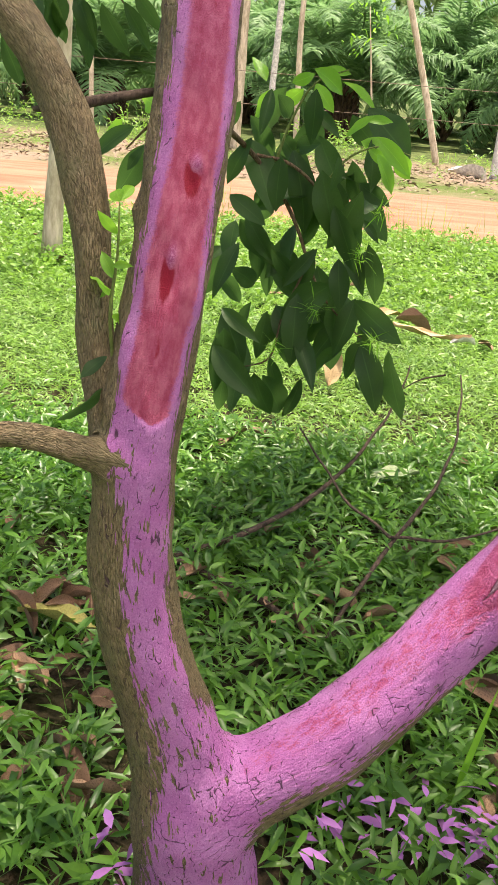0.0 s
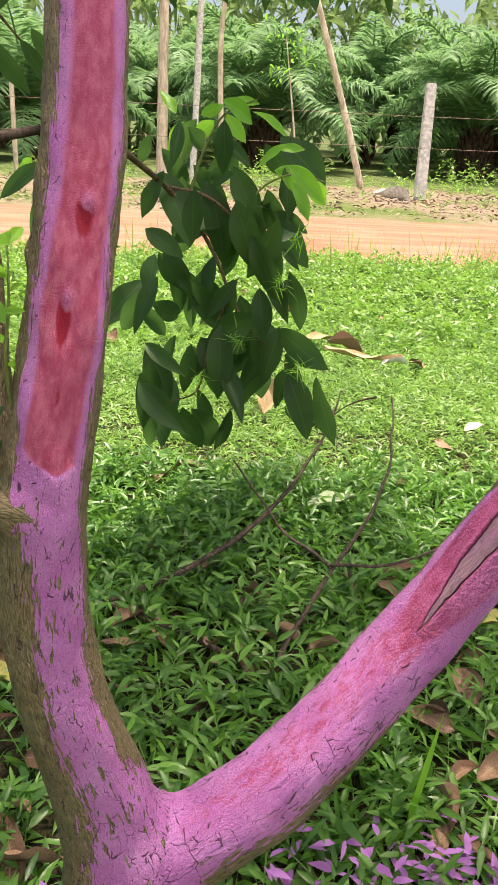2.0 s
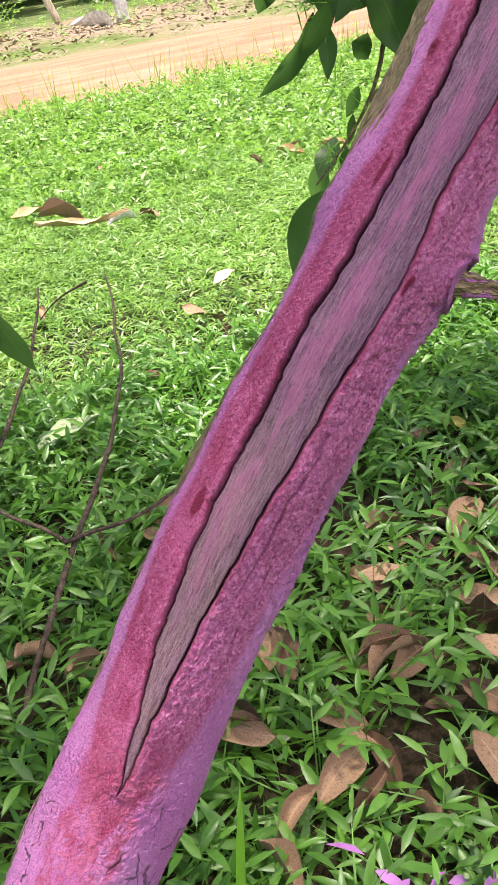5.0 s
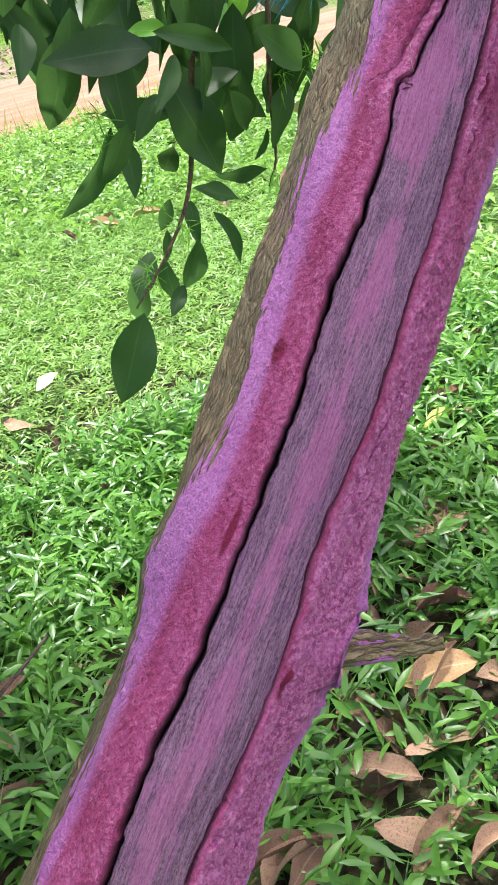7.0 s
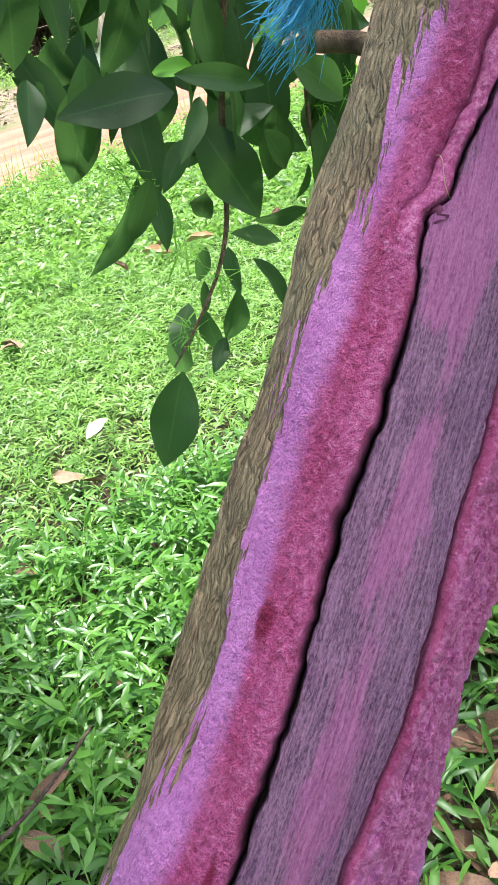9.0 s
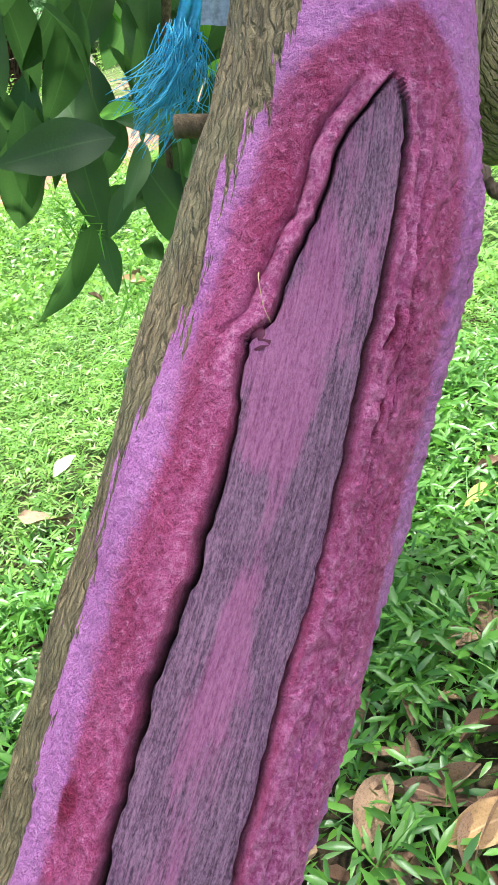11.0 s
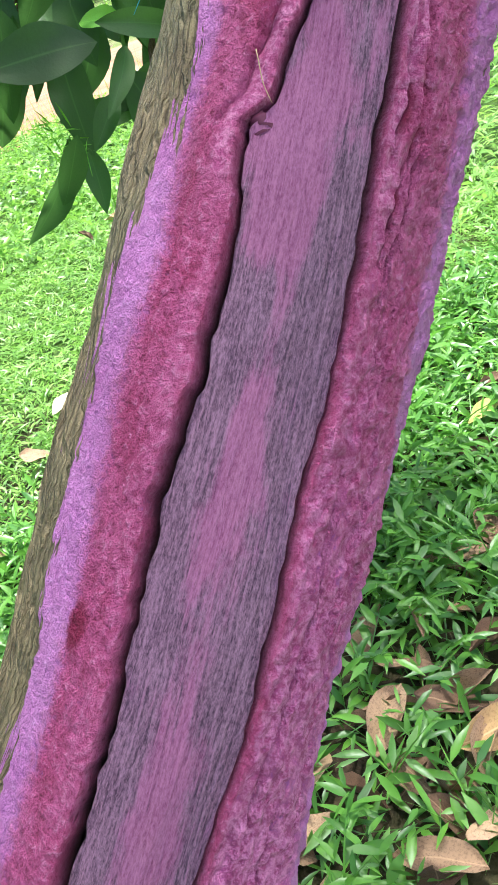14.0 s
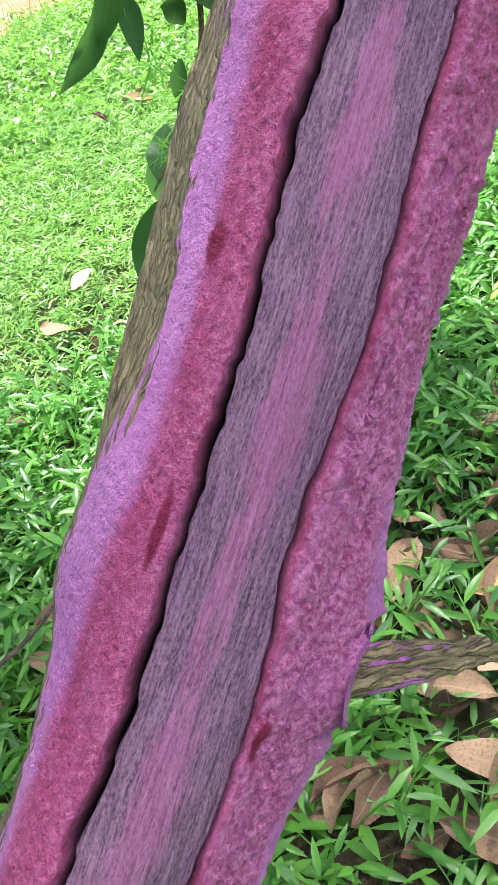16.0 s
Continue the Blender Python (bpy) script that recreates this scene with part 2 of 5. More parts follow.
def dry_leaf_material(name, dark, light):
    m, nt, b = material(name, 0.7, 0.3)
    rnd = nt.nodes.new("ShaderNodeObjectInfo").outputs["Random"]
    co = nt.nodes.new("ShaderNodeTexCoord").outputs["Object"]
    f = noise_tex(nt, co, 35, 5, 0.65)
    g = noise_tex(nt, co, 160, 4, 0.6)
    c = mix(nt, rnd, dark, light)
    c = mix(nt, math_node(nt, "MULTIPLY", step(nt, f, 0.45, 0.7), 0.6), c, tuple(0.45 * v for v in dark))
    c = mix(nt, math_node(nt, "MULTIPLY", step(nt, attribute(nt, "rib").outputs["Fac"], 0.92, 1.0), 0.5), c, tuple(1.25 * v for v in light))
    nt.links.new(c, b.inputs["Base Color"])
    bump(nt, b, g, 0.5, 0.003)
    return m


def ground_material():
    m, nt, b = material("soil_and_litter", 0.95, 0.15)
    co = nt.nodes.new("ShaderNodeTexCoord").outputs["Object"]
    n1, n2, n3 = noise_tex(nt, co, 2.5, 5), noise_tex(nt, co, 40, 6, 0.7), noise_tex(nt, co, 0.35, 4)
    c = mix(nt, step(nt, n2, 0.35, 0.7), (0.018, 0.014, 0.008), (0.085, 0.058, 0.034))
    c = mix(nt, math_node(nt, "MULTIPLY", step(nt, n1, 0.45, 0.65), 0.5), c, (0.05, 0.055, 0.02))
    y = nt.nodes.new("ShaderNodeSeparateXYZ")
    nt.links.new(co, y.inputs[0])
    edge = math_node(nt, "ADD", y.outputs["Y"], math_node(nt, "MULTIPLY_ADD", n1, 1.6, -0.8))
    far = mix(nt, step(nt, n3, 0.4, 0.62), (0.27, 0.20, 0.14), (0.10, 0.15, 0.035))
    far = mix(nt, math_node(nt, "MULTIPLY", step(nt, n2, 0.5, 0.72), 0.6), far, (0.22, 0.14, 0.085))
    turf = mix(nt, step(nt, n2, 0.38, 0.66), (0.03, 0.06, 0.012), (0.10, 0.17, 0.03))
    aside = math_node(nt, "SUBTRACT", math_node(nt, "ABSOLUTE", math_node(nt, "SUBTRACT", y.outputs["X"], 0.5)), math_node(nt, "MULTIPLY", y.outputs["Y"], 0.52))
    c = mix(nt, math_node(nt, "MAXIMUM", step(nt, edge, 3.4, 4.6), step(nt, aside, 0.5, 1.1)), c, turf)
    c = mix(nt, step(nt, edge, 13.2, 14.4), c, far)
    c = mix(nt, step(nt, edge, 21.0, 24.0), c, mix(nt, step(nt, n1, 0.4, 0.65), (0.05, 0.075, 0.022), (0.13, 0.16, 0.05)))
    nt.links.new(c, b.inputs["Base Color"])
    bump(nt, b, n2, 0.8, 0.03)
    return m


def dirt_road_material():
    m, nt, b = material("red_dirt", 0.95, 0.15)
    co = nt.nodes.new("ShaderNodeTexCoord").outputs["Object"]
    n1 = noise_tex(nt, co, 3.0, 5, 0.6, (0.12, 1.0, 1.0))
    n2, n3 = noise_tex(nt, co, 50, 5, 0.7), noise_tex(nt, co, 1.2, 5, 0.6)
    c = mix(nt, step(nt, n1, 0.35, 0.68), (0.27, 0.125, 0.075), (0.37, 0.205, 0.13))
    c = mix(nt, math_node(nt, "MULTIPLY", step(nt, n3, 0.5, 0.7), 0.5), c, (0.36, 0.24, 0.165))
    c = mix(nt, math_node(nt, "MULTIPLY", step(nt, n2, 0.55, 0.75), 0.4), c, (0.26, 0.11, 0.06))
    nt.links.new(c, b.inputs["Base Color"])
    bump(nt, b, n2, 0.6, 0.02)
    return m


def simple(name, colour, rough=0.6, metal=0.0, vary=0.25, scale=30):
    m, nt, b = material(name, rough)
    co = nt.nodes.new("ShaderNodeTexCoord").outputs["Object"]
    f = noise_tex(nt, co, scale, 5, 0.65)
    c = mix(nt, step(nt, f, 0.3, 0.7), tuple((1 - vary) * v for v in colour), tuple(min(1, (1 + vary) * v) for v in colour))
    nt.links.new(c, b.inputs["Base Color"])
    b.inputs["Metallic"].default_value = metal
    bump(nt, b, f, 0.3, 0.004)
    return m


PAINTED = painted_bark()
BARK = plain_bark("brown_bark", (0.06, 0.042, 0.024), (0.20, 0.145, 0.08))
DARK_BARK = plain_bark("dark_bark", (0.035, 0.025, 0.018), (0.12, 0.085, 0.06))
TWIG = plain_bark("twig_bark", (0.07, 0.045, 0.025), (0.20, 0.14, 0.075), 200)
GREEN_TWIG = plain_bark("green_twig", (0.10, 0.14, 0.03), (0.22, 0.27, 0.08), 200)
PALE_BARK = plain_bark("pale_bark", (0.36, 0.29, 0.19), (0.72, 0.62, 0.46), 12)
PALM_BARK = plain_bark("palm_stump", (0.035, 0.022, 0.014), (0.13, 0.08, 0.045), 10)
LEAF = leaf_material("dark_leaf", (0.022, 0.050, 0.014), (0.055, 0.12, 0.026), 0.45, 0.42, 0.3, 0.35)
YOUNG = leaf_material("young_leaf", (0.13, 0.33, 0.02), (0.22, 0.46, 0.04), 0.4, 0.45, 0.4, 0.3)
WEED = leaf_material("weed_leaf", (0.026, 0.09, 0.013), (0.13, 0.30, 0.032), 0.38, 0.3, 0.5)
LAWN = leaf_material("lawn_leaf", (0.042, 0.125, 0.018), (0.26, 0.45, 0.072), 0.42, 0.33, 0.55)
BORDER = leaf_material("border_leaf", (0.042, 0.115, 0.016), (0.22, 0.40, 0.052), 0.45, 0.33, 0.5)
PALM = leaf_material("palm_leaflet", (0.065, 0.14, 0.055), (0.21, 0.36, 0.14), 0.55, 0.35, 0.25)
FAR_LEAF = leaf_material("far_leaf", (0.08, 0.14, 0.05), (0.22, 0.32, 0.11), 0.6, 0.3, 0.2)
DRY = dry_leaf_material("dry_leaf", (0.14, 0.078, 0.045), (0.37, 0.24, 0.14))
PALE_DRY = dry_leaf_material("pale_dry_leaf", (0.42, 0.27, 0.12), (0.60, 0.44, 0.24))
CREAM = dry_leaf_material("cream_leaf", (0.62, 0.58, 0.36), (0.78, 0.74, 0.52))
VERGE_DRY = dry_leaf_material("verge_litter", (0.16, 0.11, 0.07), (0.36, 0.28, 0.19))
YELLOW_LEAF = dry_leaf_material("yellow_leaf", (0.25, 0.23, 0.05), (0.38, 0.36, 0.10))
PALE_GREEN = dry_leaf_material("pale_green_leaf", (0.26, 0.33, 0.15), (0.40, 0.48, 0.26))
PINK_LEAF = leaf_material("paint_splashed_leaf", (0.24, 0.08, 0.26), (0.50, 0.22, 0.53), 0.55, 0.1, 0.3)
SOIL, ROAD = ground_material(), dirt_road_material()
CONCRETE = simple("weathered_concrete", (0.62, 0.60, 0.54), 0.9, 0, 0.3, 14)
WIRE = simple("rusty_wire", (0.16, 0.11, 0.08), 0.6, 0.6)
PIPE = simple("blue_pvc", (0.03, 0.30, 0.42), 0.4, 0, 0.1)
NOZZLE = simple("green_plastic", (0.02, 0.50, 0.16), 0.35, 0, 0.1)
BLACK = simple("black_plastic", (0.015, 0.015, 0.017), 0.4, 0, 0.2)
BLUE_CLOTH = simple("blue_woven_plastic", (0.06, 0.36, 0.54), 0.55, 0, 0.3, 120)
GREY_NET = simple("grey_mesh_fabric", (0.34, 0.40, 0.46), 0.7, 0, 0.25, 260)


# ---------------------------------------------------------------- mesh helpers
def mesh_of(name, verts, faces, mat, smooth=True):
    me = bpy.data.meshes.new(name)
    me.from_pydata([tuple(v) for v in verts] if not isinstance(verts, list) else verts, [], faces)
    if mat:
        me.materials.append(mat)
    if smooth:
        me.polygons.foreach_set("use_smooth", [True] * len(me.polygons))
    me.update()
    return me


def part(name, me, parent, label=""):
    ob = new(name, me)
    ob.parent = parent
    return tagged(ob, label) if label else ob


def float_attribute(me, name, values):
    me.attributes.new(name, "FLOAT", "POINT").data.foreach_set("value", np.asarray(values, np.float32))


def smooth_line(ctrl, step_length):
    """A soft curve through rows of (x, y, z, radius): lengths along it and its rows."""
    c = np.array(ctrl, float)
    if len(c) > 4:
        for _ in range(2):
            c[1:-1] = 0.25 * c[:-2] + 0.5 * c[1:-1] + 0.25 * c[2:]
    d = np.r_[0, np.cumsum(np.linalg.norm(np.diff(c[:, :3], axis=0), axis=1))]
    s = np.linspace(0, d[-1], max(2, int(d[-1] / step_length) + 1))
    m = np.gradient(c, d, axis=0)
    i = np.clip(np.searchsorted(d, s) - 1, 0, len(d) - 2)
    h = d[i + 1] - d[i]
    u, h = ((s - d[i]) / h)[:, None], h[:, None]
    p = (2 * u**3 - 3 * u**2 + 1) * c[i] + (u**3 - 2 * u**2 + u) * h * m[i] + (3 * u**2 - 2 * u**3) * c[i + 1] + (u**3 - u**2) * h * m[i + 1]
    return s, p


def line_frames(p, ref=(0.0, -1.0, 0.0)):
    t = np.gradient(p[:, :3], axis=0)
    t /= np.linalg.norm(t, axis=1)[:, None]
    r = np.array(ref) - t * (t @ np.array(ref))[:, None]
    r /= np.linalg.norm(r, axis=1)[:, None]
    return t, r, np.cross(t, r)


def grid_faces(rows, cols, closed=True):
    i, j = np.meshgrid(np.arange(rows - 1), np.arange(cols if closed else cols - 1), indexing="ij")
    k = (j + 1) % cols
    return np.stack([i * cols + j, i * cols + k, (i + 1) * cols + k, (i + 1) * cols + j], -1).reshape(-1, 4)


def tube(ctrl, sides=10, step_length=0.02, ref=(0.0, -1.0, 0.0), rough=0.0):
    """Vertices and faces of a closed tapering tube."""
    s, p = smooth_line(ctrl, step_length)
    t, r, q = line_frames(p, ref)
    a = np.linspace(0, 2 * np.pi, sides, endpoint=False)
    rad = p[:, 3][:, None] * (1 + rough * np.random.default_rng(len(s)).normal(size=(len(s), sides)))
    v = p[:, None, :3] + rad[..., None] * (np.cos(a)[None, :, None] * r[:, None] + np.sin(a)[None, :, None] * q[:, None])
    v = v.reshape(-1, 3)
    f = [tuple(x) for x in grid_faces(len(s), sides).tolist()]
    f += [tuple(range(sides))[::-1], tuple(range((len(s) - 1) * sides, len(s) * sides))]
    return v, f


def tube_part(name, ctrl, mat, parent, sides=10, step_length=0.02, label="", ref=(0.0, -1.0, 0.0), rough=0.0):
    v, f = tube(ctrl, sides, step_length, ref, rough)
    return part(name, mesh_of(name, v, f, mat), parent, label)


def thing(name, label, category, at=(0, 0, 0), group="", kind=""):
    ob = new(name)
    ob.empty_display_size = 0.1
    ob.location = at
    return tagged(ob, label, category, group, kind)


def joined(groups):
    """One list of vertices and faces out of several."""
    verts, faces, n = [], [], 0
    for v, f in groups:
        verts += [tuple(x) for x in v]
        faces += [tuple(i + n for i in x) for x in f]
        n += len(v)
    return verts, faces


# ---------------------------------------------------------------- ground and road
def ground_height(x, y):
    return 0.012 * np.sin(1.7 * x + 0.4) * np.cos(1.3 * y) + 0.008 * np.sin(4.1 * x + 2.3 * y)


def build_ground():
    xs = np.r_[np.linspace(-900, -12, 12), np.linspace(-10, 14, 97), np.linspace(16, 900, 12)]
    ys = np.r_[np.linspace(-900, -8, 10), np.linspace(-6, 30, 121), np.linspace(34, 60, 8), np.linspace(80, 1500, 12)]
    X, Y = np.meshgrid(xs, ys)
    Z = ground_height(X, Y) * ((Y < 9.0) & (Y > -6) & (np.abs(X) < 12)) - 0.05 * ((Y > 9.5) & (Y < 14.2))
    v = np.stack([X, Y, Z], -1).reshape(-1, 3)
    g = new("ground", mesh_of("ground", v, grid_faces(len(ys), len(xs), False).tolist(), SOIL))
    tagged(g, "dark soil with leaf litter under weeds, dry verge beyond the road", "ground", kind="structure")
    xs, ys = np.linspace(-60, 90, 301), np.linspace(9.2, 14.4, 27)
    X, Y = np.meshgrid(xs, ys)
    rut = -0.03 * np.exp(-((Y - 10.6) / 0.25) ** 2) - 0.03 * np.exp(-((Y - 12.2) / 0.25) ** 2)
    Z = 0.0 + 0.035 * np.sin((Y - 9.2) / 5.2 * np.pi) + rut + 0.008 * np.sin(2.1 * X) * np.sin(3 * Y) - 0.03 * (np.abs(Y - 11.8) > 2.5)
    Y = Y + 0.12 * np.sin(0.9 * X) * np.where(Y > 11.8, 1, -1) * (np.abs(Y - 11.8) / 2.6)
    v = np.stack([X, Y, Z], -1).reshape(-1, 3)
    r = new("road", mesh_of("road", v, grid_faces(len(ys), len(xs), False).tolist(), ROAD))
    tagged(r, "reddish dirt road with faint wheel ruts", "dirt road", kind="structure")


build_ground()


# ---------------------------------------------------------------- the painted tree
TRUNK_LINE = [(.12, 1.13, -.06, .125), (.125, 1.122, .05, .112), (.122, 1.116, .164, .098), (.104, 1.110, .29, .080), (.076, 1.102, .413, .068), (.039, 1.102, .511, .0655),
              (.005, 1.104, .609, .063), (-.010, 1.110, .701, .059), (-.011, 1.124, .786, .0585), (-.004, 1.14, .87, .057), (.003, 1.158, .945, .0545), (.011, 1.182, 1.02, .0553),
              (.018, 1.209, 1.093, .0555), (.022, 1.243, 1.165, .056), (.026, 1.28, 1.237, .056), (.028, 1.318, 1.309, .057), (.027, 1.354, 1.383, .0575), (.027, 1.388, 1.453, .057),
              (.02, 1.43, 1.54, .058), (.01, 1.48, 1.64, .055), (-.01, 1.54, 1.78, .05), (.0, 1.64, 2.1, .045)]
BRANCH_LINE = [(.10, 1.105, .25, .078), (.185, 1.128, .30, .072), (.25, 1.140, .327, .070), (.321, 1.164, .364, .067), (.39, 1.204, .424, .065), (.467, 1.250, .493, .063),
               (.553, 1.294, .580, .0615), (.63, 1.332, .668, .063), (.685, 1.346, .740, .063), (.75, 1.359, .82, .0618), (.81, 1.371, .893, .0615), (.873, 1.388, .957, .0615),
               (.937, 1.408, 1.018, .062), (.997, 1.43, 1.077, .0632), (1.052, 1.45, 1.135, .0638), (1.1, 1.472, 1.183, .0643), (1.133, 1.486, 1.221, .063), (1.160, 1.497, 1.255, .062),
               (1.183, 1.506, 1.289, .059), (1.207, 1.518, 1.330, .057), (1.235, 1.535, 1.39, .056), (1.27, 1.555, 1.47, .055), (1.31, 1.58, 1.57, .053), (1.42, 1.66, 1.9, .046)]
LIMB_LINE = [(-.01, 1.13, .80, .03), (-.045, 1.15, .87, .028), (-.070, 1.17, .935, .0235), (-.080, 1.19, 1.009, .022), (-.084, 1.21, 1.083, .0255), (-.089, 1.23, 1.156, .0285), (-.105, 1.25, 1.227, .0305),
             (-.138, 1.27, 1.296, .031), (-.176, 1.29, 1.384, .0305), (-.214, 1.30, 1.417, .030), (-.29, 1.33, 1.48, .029), (-.38, 1.37, 1.6, .026), (-.5, 1.45, 1.85, .02)]
STUB_LINE = [(.0, 1.12, .845, .034), (-.04, 1.105, .870, .025), (-.084, 1.09, .888, .018), (-.139, 1.08, .902, .0145), (-.165, 1.076, .902, .0145), (-.185, 1.072, .899, .0185), (-.21, 1.068, .897, .0165), (-.28, 1.06, .896, .0145), (-.36, 1.04, .90, .013)]
SIDE_LINE = [(1.225, 1.545, 1.36, .05), (1.25, 1.552, 1.315, .054), (1.272, 1.555, 1.28, .05), (1.30, 1.556, 1.255, .04), (1.335, 1.56, 1.24, .03), (1.375, 1.566, 1.235, .026), (1.47, 1.585, 1.235, .025), (1.62, 1.65, 1.27, .022), (1.75, 1.72, 1.33, .018)]
SNAG_LINE = [(.90, 1.355, .944, .013), (.935, 1.337, .938, .0095), (.95, 1.333, .932, .0078), (.965, 1.329, .925, .0072), (.977, 1.326, .920, .0068), (.986, 1.324, .917, .005)]
LINES = [TRUNK_LINE, BRANCH_LINE, LIMB_LINE, STUB_LINE, SIDE_LINE, SNAG_LINE]
SAMPLES = [smooth_line(c, 0.01)[1] for c in LINES]


def stem_distance(P, k):
    p = SAMPLES[k]
    best = np.full(len(P), 9.0)
    for a in range(0, len(P), 20000):
        Q = P[a:a + 20000]
        D = (Q * Q).sum(1)[:, None] + (p[:, :3] ** 2).sum(1)[None] - 2 * Q @ p[:, :3].T
        best[a:a + 20000] = (np.sqrt(np.maximum(D, 0)) - p[None, :, 3]).min(1)
    return best


def union_distance(P, k, soft):
    """Distance to the softly united stems, and to stem k and to the others alone."""
    own = stem_distance(P, k)
    f, other = own, np.full(len(P), 9.0)
    for j in range(len(LINES)):
        if j != k:
            near = stem_distance(P, j)
            other = np.minimum(other, near)
            reach = 0.06 if j + k == 1 else 0.022
            h = np.clip(1 - np.abs(f - near) / reach, 0, 1)
            f = np.minimum(f, near) - h * h * reach / 4
    return f, own, other


def lattice(x, y, seed):
    """Smooth value noise in -1..1."""
    rng = np.random.default_rng(seed)
    table = rng.uniform(-1, 1, (256, 256))
    i, j = np.floor(x).astype(int), np.floor(y).astype(int)
    u, v = x - i, y - j
    u, v = u * u * (3 - 2 * u), v * v * (3 - 2 * v)
    g = lambda a, b: table[a % 256, b % 256]
    return (g(i, j) * (1 - u) + g(i + 1, j) * u) * (1 - v) + (g(i, j + 1) * (1 - u) + g(i + 1, j + 1) * u) * v


def blended_stem(k, step_length, cols, displace, soft=0.06, columns=None):
    """One stem of the tree, running smoothly into the others, cut off inside them."""
    s, p = smooth_line(LINES[k], step_length)
    if columns:
        rows = (np.abs(s - 1.09) < .56) | (np.arange(len(s)) % 2 == 0)
        s, p = s[rows], p[rows]
    t, r, q = line_frames(p)
    if columns:
        S, TH = columns(s)
        cols = S.shape[1]
    else:
        S, TH = np.meshgrid(s, np.linspace(-np.pi, np.pi, cols, endpoint=False), indexing="ij")
    way = np.cos(TH)[..., None] * r[:, None] + np.sin(TH)[..., None] * q[:, None]
    rad = np.repeat(p[:, 3][:, None], cols, 1)
    P = p[:, None, :3] + rad[..., None] * way
    flat, out = P.reshape(-1, 3).copy(), way.reshape(-1, 3).copy()
    close = np.min([stem_distance(p[:, :3], j) for j in range(len(LINES)) if j != k], axis=0) < p[:, 3] + 1.7 * soft
    rows = np.where(np.repeat(close, cols))[0]
    other, own = np.full(len(flat), 9.0), np.zeros(len(flat))
    _, own[rows], other[rows] = union_distance(flat[rows], k, soft)
    near = np.where(np.abs(other) < 1.6 * soft)[0]
    for _ in range(3):
        if not len(near):
            break
        Q, e = flat[near], 0.002
        f0 = union_distance(Q, k, soft)[0]
        G = np.stack([(union_distance(Q + np.eye(3)[i] * e, k, soft)[0] - f0) / e for i in range(3)], -1)
        n = G / (np.linalg.norm(G, axis=1)[:, None] + 1e-9)
        flat[near] = Q - n * np.clip(f0, -.02, .02)[:, None]
        w = np.clip(1 - other[near] / soft, 0, 1)[:, None]
        out[near] = out[near] * (1 - w) + n * w
    out /= np.linalg.norm(out, axis=1)[:, None]
    _, own[rows], other[rows] = union_distance(flat[rows], k, soft)
    inner = (other - own).reshape(S.shape)
    P, way = flat.reshape(P.shape), out.reshape(P.shape)
    d, fields = displace(S, TH, p[:, 3][:, None])
    arc = TH * rad
    lump = sum(a * np.sin(m * TH + w * S + f) for a, m, w, f in ((.0014, 2, 21, .3), (.0011, 3, -34, 1.2), (.0008, 5, 55, 2.0)))
    painted = 1 / (1 + np.exp(-np.clip(fields.get("lilac", -1.0) / .002, -30, 30)))
    woody = 1 / (1 + np.exp(-np.clip(fields["wood"] / .0008, -30, 30)))
    furrow = .0011 * lattice(arc / .0055, S / .030, 1) + .0007 * lattice(arc / .003, S / .014, 2)
    grit = .0006 * lattice(arc / .0034, S / .0034, 3) + .0007 * lattice(arc / .0018, S / .0021, 4)
    fibre = .0005 * lattice(arc / .0016, S / .022, 5) + .0004 * lattice(arc / .007, S / .04, 6)
    lump = lump + furrow * (1 - .6 * painted) * (1 - woody) + grit * painted * (1 - woody) + fibre * woody
    side = np.cross(np.broadcast_to(t[:, None], way.shape), way)
    turn = np.sign((side * (np.cos(TH + .01)[..., None] * r[:, None] + np.sin(TH + .01)[..., None] * q[:, None])).sum(-1))
    d = d * np.clip(other.reshape(S.shape) / .018, .6, 1)
    V = P + (d + lump)[..., None] * way - (fields.get("under", 0.0) * turn)[..., None] * side
    keep = inner > -0.006
    f = grid_faces(len(s), cols)
    ok = keep.reshape(-1)[f].all(1)
    me = mesh_of("stem", V.reshape(-1, 3), f[ok].tolist(), PAINTED)
    x = np.stack([TH * rad, S + 3.0 * k, np.zeros_like(S)], -1).reshape(-1)
    me.attributes.new("stem", "FLOAT_VECTOR", "POINT").data.foreach_set("vector", x.astype(np.float32))
    for name in ("lilac", "crimson", "wood", "dark_red", "cover", "lip", "centre", "warm", "blotch", "peek", "cleft_shade", "weathered", "pink"):
        float_attribute(me, name, np.broadcast_to(fields.get(name, -1.0 if name in ("lilac", "crimson", "wood", "dark_red", "cover") else 0.0), S.shape).reshape(-1))
    me.set_sharp_from_angle(angle=0.9)
    return me


def curve(S, knots):
    k = np.array(knots)
    return np.interp(S, k[:, 0], k[:, 1])


def spot(S, TH, R, s0, th0, ls, lw):
    return np.exp(-((S - s0) / ls) ** 2 - ((TH - th0) * R / lw) ** 2)


def ridge(x, lo, hi, soft):
    return 1 / (1 + np.exp(-(x - lo) / soft)) / (1 + np.exp((x - hi) / soft))


